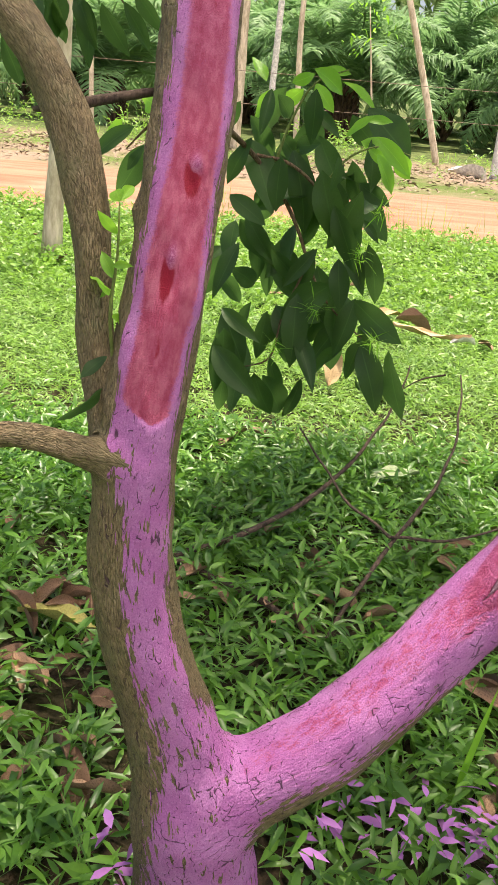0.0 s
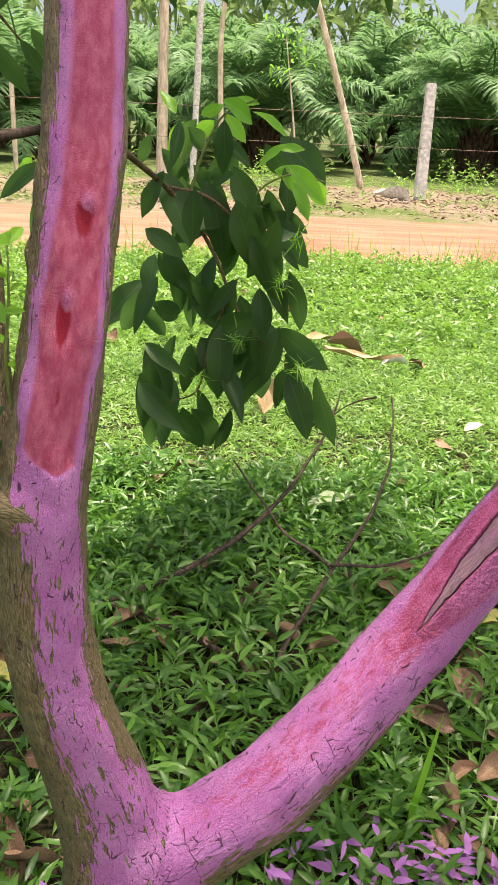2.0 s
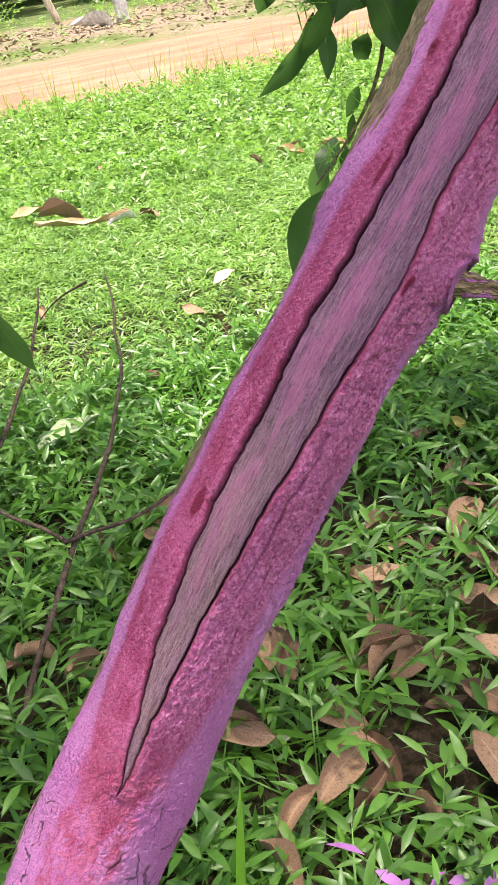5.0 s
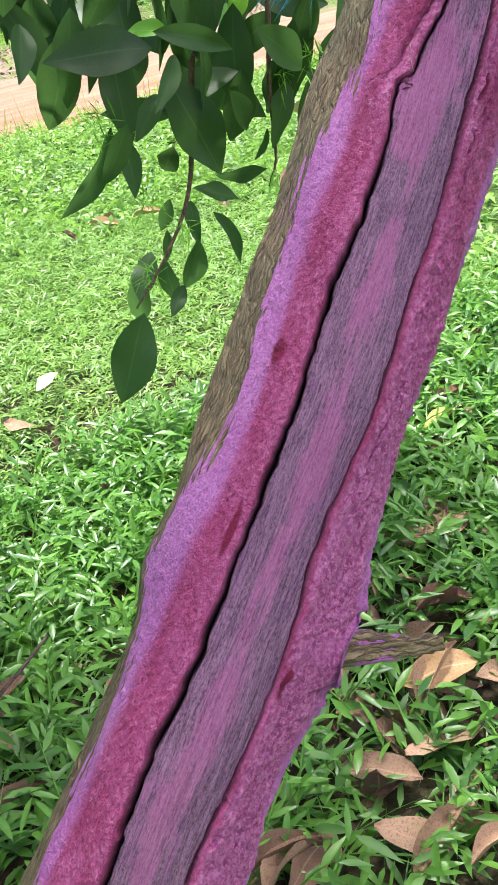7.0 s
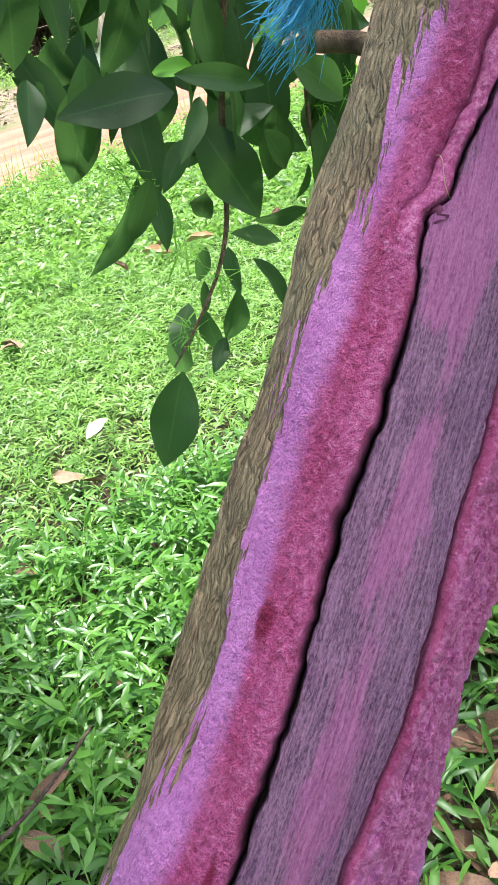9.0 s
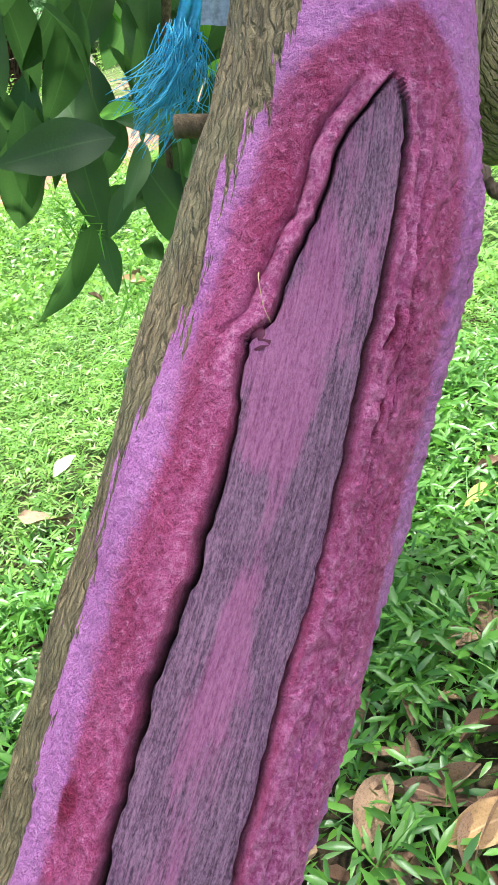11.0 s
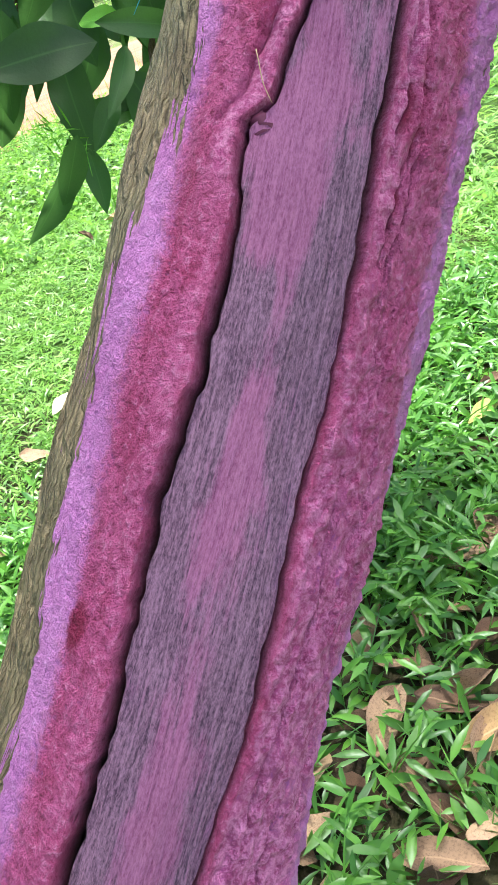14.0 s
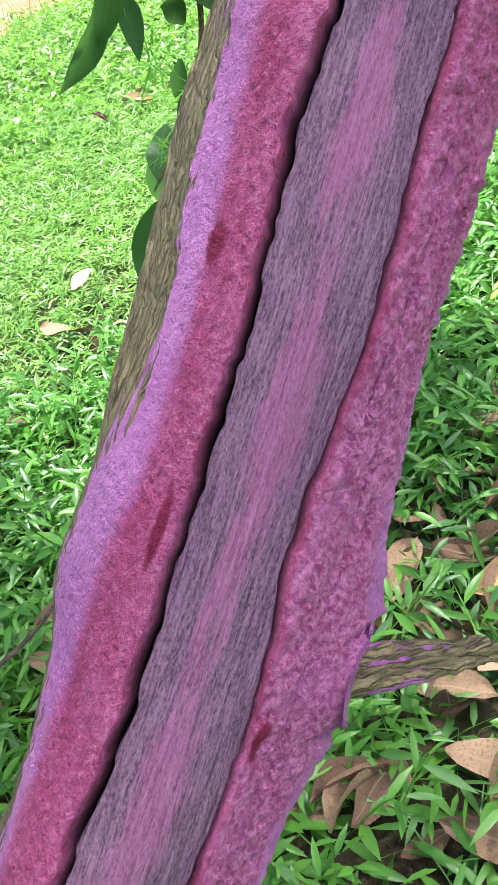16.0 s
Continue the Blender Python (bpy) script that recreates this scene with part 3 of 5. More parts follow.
def wound_edges(S):
    """The two borders of the bared wood, as turns round the branch."""
    wood_a = curve(S, [(.60, -.55), (.657, -.70), (.721, -.88), (.8, -.99), (.88, -1.02), (.95, -1.0), (1.01, -.98), (1.065, -.95), (1.09, -.93), (1.15, -.92), (1.2, -.92), (1.29, -.96), (1.35, -.9), (1.41, -.86),
                       (1.438, -.92), (1.45, -.82), (1.474, -.76), (1.514, -.66), (1.534, -.56), (1.548, -.44), (1.558, -.31)])
    wood_b = curve(S, [(.60, -.55), (.657, -.50), (.721, -.48), (.8, -.38), (.88, -.29), (.95, -.19), (1.01, -.15), (1.065, -.06), (1.09, -.06), (1.15, -.16), (1.2, -.15), (1.29, -.16), (1.35, -.12), (1.41, -.14),
                       (1.45, -.14), (1.514, -.14), (1.534, -.14), (1.548, -.19), (1.558, -.29)])
    wob = 0.012 * np.sin(47 * S) + 0.008 * np.sin(113 * S + 1) + 0.016 * lattice(S / .005, 0 * S, 41) + 0.022 * lattice(S / .016, 0 * S, 42)
    wood_a, wood_b = wood_a + wob * (wood_b > wood_a), wood_b - 0.7 * np.roll(wob, 60, 0) * (wood_b > wood_a)
    return wood_a, wood_b


def wound_columns(s):
    """Columns of the branch's mesh, close together along the borders of the wood."""
    a, b = wound_edges(s)
    b = np.maximum(b, a + 0.22)
    pieces = [(-np.pi + 0 * a, -2.2 + 0 * a, 14), (-2.2 + 0 * a, a - .30, 66), (a - .30, a - .06, 30), (a - .06, a + .11, 34), (a + .11, b - .09, 62), (b - .09, b + .06, 26), (b + .06, b + .30, 28),
              (b + .30, 1.5 + 0 * a, 66), (1.5 + 0 * a, np.pi + 0 * a, 18)]
    TH = np.concatenate([lo[:, None] + (hi - lo)[:, None] * np.linspace(0, 1, n, endpoint=False)[None] for lo, hi, n in pieces], 1)
    return np.repeat(s[:, None], TH.shape[1], 1), TH


def branch_shape(S, TH, R):
    """The slanting branch: the long healed wound, its lips, the paint round it."""
    lil_a = curve(S, [(0, -2.7), (.25, -2.5), (.36, -2.05), (.45, -1.98), (.8, -1.86), (.9, -1.77), (.98, -1.69), (1.05, -1.66), (1.09, -1.68), (1.12, -1.98), (1.15, -1.83), (1.2, -1.5), (1.24, -1.57), (1.33, -1.6),
                      (1.38, -1.6), (1.41, -1.42), (1.45, -1.4), (1.486, -1.33), (1.518, -1.27), (1.546, -1.1), (1.578, -.96), (1.602, -.78), (1.65, -.5), (1.7, -.1)])
    lil_b = curve(S, [(0, 1.6), (.12, .28), (.18, .25), (.25, .48), (.38, .5), (.5, .95), (.7, 1.15), (1.3, 1.15), (1.5, .9), (1.53, .82), (1.566, .79), (1.594, .52), (1.61, .36), (1.63, .22), (1.66, .05), (1.7, -.12)])
    red_a = curve(S, [(.12, -1.0), (.17, -1.2), (.32, -1.3), (.5, -1.2), (.62, -1.25), (.68, -1.46), (.78, -1.54), (.86, -1.57), (.92, -1.57), (1.0, -1.48), (1.08, -1.40), (1.15, -1.34), (1.19, -1.26), (1.29, -1.31), (1.34, -1.32),
                      (1.36, -1.28), (1.434, -1.27), (1.494, -1.2), (1.542, -1.06), (1.562, -.84), (1.578, -.56), (1.588, -.2)])
    red_b = curve(S, [(.12, -1.0), (.17, -.8), (.3, -.75), (.4, -.55), (.53, -.35), (.62, .0), (.7, .25), (.8, .45), (.9, .6), (1.0, .65), (1.1, .66), (1.2, .55), (1.32, .66), (1.4, .52), (1.45, .42), (1.51, .4), (1.546, .34), (1.574, .1), (1.588, -.2)])
    wood_a, wood_b = wound_edges(S)
    from_a, from_b = (TH - wood_a) * R, (wood_b - TH) * R
    wood = np.minimum(from_a, from_b)
    wood = np.where((S > .60) & (S < 1.558), wood, -.05)
    inside = 1 / (1 + np.exp(-np.clip(wood / 0.00012, -40, 40)))
    has = (S > .60) & (S < 1.56)
    edge = np.where(has, wood, -.05)
    across = np.clip(from_a / (from_a + from_b + 1e-6), 0, 1)
    d = -(0.0028 - 0.0010 * across) * inside * np.clip((S - .60) / .15, 0.25, 1)
    # the dark cleft between the wood and the callus on both sides
    near_top = np.clip((1.559 - S) / .008, 0, 1)
    wide_a = curve(S, [(.64, .0006), (.7, .0018), (.8, .003), (.95, .0042), (1.2, .0046), (1.34, .0042), (1.41, .0026), (1.435, .0034), (1.47, .0034), (1.50, .0022), (1.548, .0018)])
    wide_b = curve(S, [(.62, .0006), (.68, .0022), (1.03, .0022), (1.05, .0008), (1.12, .0008), (1.13, .0017), (1.19, .0017), (1.21, .0004), (1.25, .0004), (1.26, .0017), (1.33, .0017), (1.34, .0005), (1.38, .0008), (1.40, .0032), (1.53, .003), (1.548, .002)])
    wide_a = .78 * wide_a * (1 + .3 * lattice(S / .02, 0 * S, 44))
    gap_a = ridge(from_a, 0.0002, wide_a, 0.0002) * near_top * has
    gap_b = ridge(from_b, 0.0002, wide_b, 0.0002) * np.clip((1.545 - S) / .02, 0, 1) * has
    d -= (0.016 * gap_a + 0.013 * gap_b) * inside
    # where the shader colours the cleft's shade in
    cleft_shade = np.maximum(ridge(from_a, .00012, wide_a + .0003, .0001), ridge(from_b, .00005, wide_b + .0001, .0001)) * near_top * has
    # callus lips, and the inner fold round the top of the wound
    d += 0.0016 * np.exp(-((edge + 0.004) / 0.010) ** 2) * (1 - inside)
    fold = np.clip((S - 1.425) / .03, 0, 1) * has * np.clip((1.556 - S) / .018, 0, 1)
    brim = np.where(from_a < from_b, 0.0095, 0.0052) + .0016 * lattice(S / .012, 0 * S, 43)
    groove = np.exp(-((edge + brim) / 0.0013) ** 2)
    ledge = np.clip((edge + brim) / 0.0005, 0, 1) * np.exp(-np.clip(edge + brim, 0, 1) / 0.0055)
    d -= (0.0028 * ledge + 0.0032 * groove) * fold * (1 - inside)
    d += 0.0014 * lattice(TH * R / .004, S / .011, 21) * ridge(edge + brim, 0, brim, .0008) * fold
    under = gap_a * np.clip((from_a - 0.0004) / 0.0006, 0, 1) * 0.0022 - gap_b * np.clip((from_b - 0.0004) / 0.0006, 0, 1) * 0.0018
    slits = 0
    for lo, hi, th0, bend, wide in ((1.21, 1.33, .02, .5, .0013), (1.36, 1.46, .12, -.3, .0011), (1.40, 1.53, .03, .1, .0012), (.98, 1.10, .16, .6, .0013), (.80, .96, -.10, .7, .0012), (1.28, 1.40, .28, -.2, .0009),
                                    (.68, .86, .10, .5, .0013), (.74, .93, .42, .2, .0012), (.90, 1.05, .38, .4, .0011), (.98, 1.09, .62, -.2, .0012), (1.16, 1.30, .45, -.3, .0010), (1.10, 1.22, .22, .3, .0010), (.72, .84, .66, .1, .0012)):
        way = th0 + bend * (S - lo) + .03 * np.sin(70 * S + 9 * th0)
        slits = slits + np.exp(-((TH - way) * R / wide) ** 2) * ridge(S, lo, hi, .006)
    d -= 0.0045 * np.clip(slits, 0, 1)
    beside = np.clip((1.57 - S) / .03, 0, 1) * np.clip((S - .62) / .08, 0, 1) * np.clip((TH - wood_b) / .05, 0, 1)
    d += beside * (.0014 * lattice(TH * R / .0028, S / .0044, 11) + .0010 * lattice(TH * R / .0050, S / .016, 12)) * np.clip((1.5 - TH) / .5, .3, 1)
    # swellings: the knob under the broken twig, the scar on the other flank
    d += np.exp(-((TH - .85) / .42) ** 2) * curve(S, [(.85, .002), (.97, .004), (1.01, .003), (1.04, .006), (1.07, .011), (1.09, .0165), (1.105, .022), (1.118, .0225), (1.13, .0175), (1.15, .010), (1.17, .003), (1.19, 0), (1.25, -.002), (1.34, -.001), (1.42, .001), (1.47, .003), (1.52, .004), (1.56, 0)])
    d += np.exp(-((TH + 2.1) / .45) ** 2) * curve(S, [(.88, 0), (.95, -.0015), (1.0, -.004), (1.04, -.008), (1.09, -.0075), (1.112, -.0005), (1.13, .001), (1.16, -.0005), (1.2, .001), (1.27, .0035), (1.38, .0035), (1.44, .0005), (1.5, -.001), (1.6, -.003)])
    d += 0.003 * np.exp(-((S - 1.43) / .02) ** 2 - ((TH + 1.1) / .2) ** 2)
    cover = curve(S, [(.1, .58), (.3, .64), (.5, .6), (.62, .85), (.7, .97), (1.6, 1)]) * (1 - beside * curve(S, [(1.28, .12), (1.36, .06), (1.6, .03)]))
    lip = np.exp(-((edge + 0.004) / 0.0035) ** 2) * np.where(has, 0.35 + 0.65 * (S > 1.42), 0)
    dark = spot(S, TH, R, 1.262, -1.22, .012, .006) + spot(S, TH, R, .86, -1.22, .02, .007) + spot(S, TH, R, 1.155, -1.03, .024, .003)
    # besides the red spots, fold groove and slits are darkened to paint their shade
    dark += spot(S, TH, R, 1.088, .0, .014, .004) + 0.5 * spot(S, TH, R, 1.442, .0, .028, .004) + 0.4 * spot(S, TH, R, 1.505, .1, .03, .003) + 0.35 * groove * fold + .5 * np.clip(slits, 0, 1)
    return d, {"lilac": np.minimum(TH - lil_a, lil_b - TH) * R, "crimson": np.where(S > .12, np.minimum(TH - red_a, red_b - TH) * R, -.05), "wood": edge, "dark_red": dark, "cover": cover, "lip": lip, "under": under * inside, "cleft_shade": cleft_shade, "pink": beside * curve(S, [(.6, .75), (1.25, .75), (1.4, .15), (1.6, 0)]), "weathered": 1 - ridge(S, .93, 9, .05), "peek": ridge(S, -1, .52, .03) * np.exp(-np.clip((lil_b - TH) * R, 0, 1) / .016), "centre": np.exp(-((across - .48 - .07 * np.sin(11 * S + 1)) / (.18 + .05 * np.sin(31 * S))) ** 2) * ridge(S, .78, 1.37, .02) * (.72 + .28 * np.sin(38 * S + .6)) + np.exp(-((across - .32) / .26) ** 2) * ridge(S, 1.395, 1.465, .006) + .45 * ridge(S, 1.44, 1.54, .02), "warm": .38 * ridge(S, 0, .62, .03), "blotch": ridge(S, 0, .6, .03)}


def trunk_shape(S, TH, R):
    """The upright stem: a scraped strip painted crimson with lilac borders and two plugged holes."""
    lil_a = curve(S, [(0, -1.2), (.1, -1.05), (.3, -.69), (.4, -.43), (.49, -.1), (.55, .0), (.61, -.2), (.69, -.05), (.84, -.1), (.91, -.3), (.937, -.64), (1.0, -.62), (1.09, -.77), (1.2, -.78), (1.29, -.62), (1.4, -.6), (1.55, -.5), (1.75, -.4)])
    lil_b = curve(S, [(0, 2.2), (.44, 2.2), (.50, 1.7), (.56, 1.08), (.617, 1.1), (.69, 1.06), (.785, 1.18), (.87, 1.22), (.94, 1.06), (1.03, 1.08), (1.11, 1.2), (1.3, 1.2), (1.5, 1.24), (1.75, 1.4)])
    red_a = curve(S, [(.99, .3), (1.005, -.2), (1.02, -.5), (1.1, -.43), (1.17, -.5), (1.23, -.41), (1.29, -.32), (1.37, -.23), (1.55, -.14), (1.62, -.13), (1.645, .05), (1.66, .38)])
    red_b = curve(S, [(.99, .4), (1.005, .79), (1.07, .88), (1.15, .96), (1.31, .98), (1.41, .94), (1.55, .9), (1.62, .92), (1.645, .75), (1.66, .4)])
    crim = np.where((S > .99) & (S < 1.66), np.minimum(TH - red_a, red_b - TH) * R, -.05)
    d = -0.0022 / (1 + np.exp(-np.clip(crim / 0.002, -40, 40)))
    hole = spot(S, TH, R, 1.318, .38, .033, .0135) + spot(S, TH, R, 1.186, .12, .040, .0105)
    nub = spot(S, TH, R, 1.332, .42, .013, .0078) + spot(S, TH, R, 1.205, .15, .015, .006)
    d += -0.0065 * hole + 0.0085 * nub
    d += 0.008 * np.exp(-((S - 1.27) / .02) ** 2 - ((TH + 1.5) / .25) ** 2) + 0.006 * np.exp(-((S - .94) / .05) ** 2 - ((TH + 1.2) / .5) ** 2)
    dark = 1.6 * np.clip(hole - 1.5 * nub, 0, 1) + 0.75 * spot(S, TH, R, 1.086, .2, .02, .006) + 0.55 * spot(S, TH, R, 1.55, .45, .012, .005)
    return d, {"lilac": np.minimum(TH - lil_a, lil_b - TH) * R, "crimson": crim, "dark_red": dark, "cover": 1.0, "wood": -.05, "warm": .8 - .3 * ridge(S, 1.45, 1.9, .02), "lip": 1.2 * np.clip(nub, 0, 1), "blotch": ridge(S, 0, .56, .03), "peek": .25 * ridge(S, .1, .95, .03) + .75 * ridge(S, .12, .95, .03) * np.exp(-np.clip((TH - lil_a) * R, 0, 1) / .012)}


def bare_shape(S, TH, R):
    return np.zeros_like(S * TH), {"wood": -.05}


def snag_shape(S, TH, R):
    return 0.0016 * lattice(TH * R / .006, S / .009, 31) + 0.0011 * lattice(TH * R / .003, S / .004, 32) - .004 * (S > .098) * lattice(TH * R / .004, S / .5, 33), {"wood": -.05}


tree = thing("tree", "forked young tree with pink wound paint brushed on its bark", "tree", (.12, 1.12, 0))
tree_shift = Matrix.Translation((-.12, -1.12, 0))


def on_tree(name, me, label=""):
    me.transform(tree_shift)
    return part(name, me, tree, label)


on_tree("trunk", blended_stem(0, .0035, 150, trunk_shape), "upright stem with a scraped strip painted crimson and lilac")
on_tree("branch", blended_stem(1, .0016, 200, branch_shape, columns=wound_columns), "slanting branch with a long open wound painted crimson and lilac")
on_tree("limb", blended_stem(2, .006, 48, bare_shape, .03), "unpainted brown limb")
on_tree("limb_stub", blended_stem(3, .006, 48, bare_shape, .03), "bare brown side limb")
on_tree("side_limb", blended_stem(4, .006, 56, bare_shape, .035), "unpainted brown limb")
snag_mesh = blended_stem(5, .004, 40, snag_shape, .012)
snag_at = np.array([v.co for v in snag_mesh.vertices])
snag_off = snag_at[:, None] - SAMPLES[5][None, :, :3]
nearest = np.linalg.norm(snag_off, axis=2).argmin(1)
snag_off = snag_off[np.arange(len(snag_at)), nearest]
snag_up = snag_off[:, 2] / (np.linalg.norm(snag_off, axis=1) + 1e-9)
snag_along = nearest / len(SAMPLES[5])
snag_lilac = np.where(snag_along < .9, (snag_up - .95) * .03, -.03)
snag_lilac = np.maximum(snag_lilac, .004 - np.hypot((snag_along - .5) * .09, (snag_up + .35) * .012))
snag_mesh.attributes["lilac"].data.foreach_set("value", snag_lilac.astype(np.float32))
on_tree("snag", snag_mesh, "broken dark brown twig end")


# ---------------------------------------------------------------- leaves of the tree
def leaf_mesh(name, mat, width, fold, droop, wave, seed):
    """A pointed leaf of length 1 along y, folded at its midrib and bent down at its tip."""
    rng = np.random.default_rng(seed)
    u = np.linspace(0, 1, 11)
    half = 0.5 * width * np.sin(np.pi * u**0.92) ** 0.85 * (1 - 0.12 * u) * 1.06
    half[0], half[-1] = 0.006, 0.002
    across = np.array([-1, -0.55, 0, 0.55, 1])
    ph = rng.uniform(0, 6, 2)
    V, rib = [], []
    for i, t in enumerate(u):
        for a in across:
            z = fold * half[i] * abs(a) - droop * t * t + wave * half[i] * a * np.sin(7 * t + ph[0]) + 0.25 * wave * half[i] * np.sin(15 * t + ph[1]) * abs(a)
            V.append((a * half[i] + 0.03 * np.sin(3 * t + ph[1]), t, z))
            rib.append(1 - abs(a))
    me = mesh_of(name, V, grid_faces(len(u), 5, False).tolist(), mat)
    float_attribute(me, "rib", rib)
    return me


LEAVES = [leaf_mesh("leaf", LEAF, w, f, d, v, i) for i, (w, f, d, v) in enumerate(((.46, .25, .18, .15), (.50, .12, .08, .2), (.42, .45, .25, .1), (.52, .3, .12, .25), (.38, .35, .32, .15)))]
YOUNG_LEAVES = [leaf_mesh("leaf", YOUNG, w, f, d, v, 10 + i) for i, (w, f, d, v) in enumerate(((.46, .25, .15, .15), (.40, .4, .2, .1), (.5, .1, .1, .25)))]
leaf_rng = np.random.default_rng(5)


def leaf_between(base, tip, meshes, parent, face=(0, -1, .35), turn=0.38, stretch=1.0):
    """One leaf from its stalk's end to its tip, its upper side roughly along face."""
    b, t = Vector(base), Vector(tip)
    y = t - b
    length = y.length
    y.normalize()
    z = Vector(face) + Vector(leaf_rng.normal(0, turn, 3))
    x = y.cross(z).normalized()
    z = x.cross(y)
    m = Matrix((x, y, z)).transposed().to_4x4()
    m.translation = b
    me = meshes[leaf_rng.integers(len(meshes))]
    stretch *= leaf_rng.uniform(.68, 1.02)
    ob = part("leaf", me, parent)
    ob.matrix_basis = m @ Matrix.Diagonal((length * stretch, length, length, 1))
    return ob


def flat_leaves(rows, depth, meshes, parent, scatter=0.12, **more):
    """Leaves of one spray, given by where they start and end at about one depth."""
    for x0, z0, x1, z1 in rows:
        d = depth + leaf_rng.normal(0, scatter)
        lean = leaf_rng.normal(0, 0.05)
        grow = leaf_rng.uniform(1.0, 1.18)
        leaf_between((x0, d, z0), (x0 + (x1 - x0) * grow, d + lean, z0 + (z1 - z0) * grow), meshes, parent, **more)


def loose_leaves(n, lo, hi, meshes, parent, length=(.15, .21), down=1.0, **more):
    for _ in range(n):
        b = leaf_rng.uniform(lo, hi)
        w = Vector(leaf_rng.normal(0, .55, 3)) + Vector((0, 0, -down))
        leaf_between(b, Vector(b) + w.normalized() * leaf_rng.uniform(*length), meshes, parent, **more)


def spray(name_label, ctrl, mat=TWIG, sides=7):
    ob = on_tree("leafy_twig", mesh_of("leafy_twig", *tube(ctrl, sides, .02), mat), name_label)
    ob.data.transform(Matrix.Translation((.12, 1.12, 0)))
    ob.location = (-.12, -1.12, 0)
    return ob


spray_a = spray("drooping leafy twig with dark green leaves and bright young tips", [(.0, 1.36, 1.36, .012), (-.06, 1.8, 1.36, .011), (-.12, 2.3, 1.32, .010), (-.03, 2.70, 1.225, .009), (.042, 2.72, 1.167, .008), (.126, 2.72, 1.085, .007), (.207, 2.72, .958, .006), (.226, 2.72, .856, .005), (.255, 2.72, .752, .004), (.341, 2.72, .705, .003), (.421, 2.72, .639, .002)])
spray_b = spray("forked leafy twig with dark green leaves", [(.043, 2.70, 1.168, .006), (.15, 2.70, 1.185, .0055), (.223, 2.70, 1.127, .005), (.251, 2.70, 1.032, .004), (.326, 2.70, .972, .003)])
spray_c = spray("thin drooping twig with dark green leaves", [(.226, 2.72, .856, .004), (.163, 2.72, .688, .0035), (.122, 2.72, .534, .003), (.05, 2.72, .507, .002)])
spray_y = spray("green twig with bright young leaves", [(.10, 2.73, 1.15, .005), (.14, 2.74, 1.28, .004), (.2, 2.75, 1.38, .003), (.29, 2.75, 1.42, .002)], GREEN_TWIG)
spray_z = spray("green twig with bright young leaves", [(.25, 2.72, 1.1, .004), (.33, 2.74, 1.19, .0035), (.42, 2.75, 1.22, .002), (.5, 2.75, 1.2, .0015)], GREEN_TWIG)
DARK_A = [(.08, 1.35, .06, 1.25), (.09, 1.34, .14, 1.27), (.2, 1.36, .19, 1.23), (.03, 1.22, -.03, 1.1), (.12, 1.18, .12, 1.04), (.15, 1.19, .21, .98), (.28, 1.12, .33, .99), (.28, 1.19, .28, 1.11), (.3, 1.12, .39, 1.12), (.36, 1.11, .45, 1.05), (.2, 1.31, .26, 1.26)]
DARK_B = [(.02, .93, -.05, .81), (.11, .9, .21, .77), (.25, .92, .16, .82), (.38, .92, .38, .8), (.32, .9, .33, .77), (.42, .88, .4, .79), (.12, .72, .09, .55), (.31, .67, .21, .53), (.35, .75, .39, .64), (.38, .76, .52, .67), (.42, .64, .5, .43), (.51, .61, .57, .4)]
DARK_C = [(.05, .53, .01, .35), (.12, .48, .2, .31), (-.01, .45, -.03, .32), (.05, .66, -.01, .48), (.27, .72, .16, .68), (-.07, .76, .01, .65), (.43, .62, .38, .49), (.17, .91, .11, .81), (-.02, 1.06, .08, .99), (.23, 1.09, .22, .93), (.38, 1.0, .43, .95), (-.02, 1.31, -.06, 1.23)]
SIDE_PAIR = [(-.34, 1.21, -.46, 1.14), (-.30, 1.16, -.41, 1.0), (-.31, 1.16, -.36, 1.09)]
YOUNG_A = [(.13, 1.37, .19, 1.4), (.19, 1.41, .28, 1.36), (.22, 1.42, .29, 1.41), (.28, 1.39, .4, 1.33), (.05, 1.37, .01, 1.44), (.07, 1.35, .01, 1.26), (.16, 1.36, .10, 1.30), (.2, 1.38, .25, 1.31)]
YOUNG_B = [(.36, 1.29, .43, 1.29), (.38, 1.25, .48, 1.16), (.37, 1.21, .44, 1.17), (.35, 1.23, .49, 1.19), (.46, 1.2, .52, 1.13), (.30, 1.24, .36, 1.30), (.40, 1.2, .46, 1.1)]
flat_leaves(DARK_A, 2.70, LEAVES, spray_b)
flat_leaves(DARK_B, 2.70, LEAVES, spray_a)
flat_leaves(DARK_C, 2.76, LEAVES, spray_c)
loose_leaves(48, (-.06, 2.62, .58), (.42, 3.05, 1.28), LEAVES, spray_a, (.17, .23))
loose_leaves(20, (.0, 2.75, .95), (.42, 3.05, 1.36), LEAVES, spray_b, (.15, .22))
loose_leaves(10, (-.05, 2.7, .45), (.5, 2.95, .7), LEAVES, spray_c, (.15, .2))
flat_leaves(YOUNG_A, 2.78, YOUNG_LEAVES, spray_y)
flat_leaves(YOUNG_B, 2.75, YOUNG_LEAVES, spray_z)
spray_d = spray("short twig with dark green leaves", [(-.12, 2.3, 1.32, .008), (-.2, 2.6, 1.27, .006), (-.31, 2.75, 1.2, .004), (-.36, 2.78, 1.15, .002)])
flat_leaves(SIDE_PAIR, 2.78, LEAVES, spray_d)
flat_leaves([(-.29, 1.27, -.38, 1.29), (-.39, 1.23, -.45, 1.15)], 2.82, YOUNG_LEAVES, spray_d)

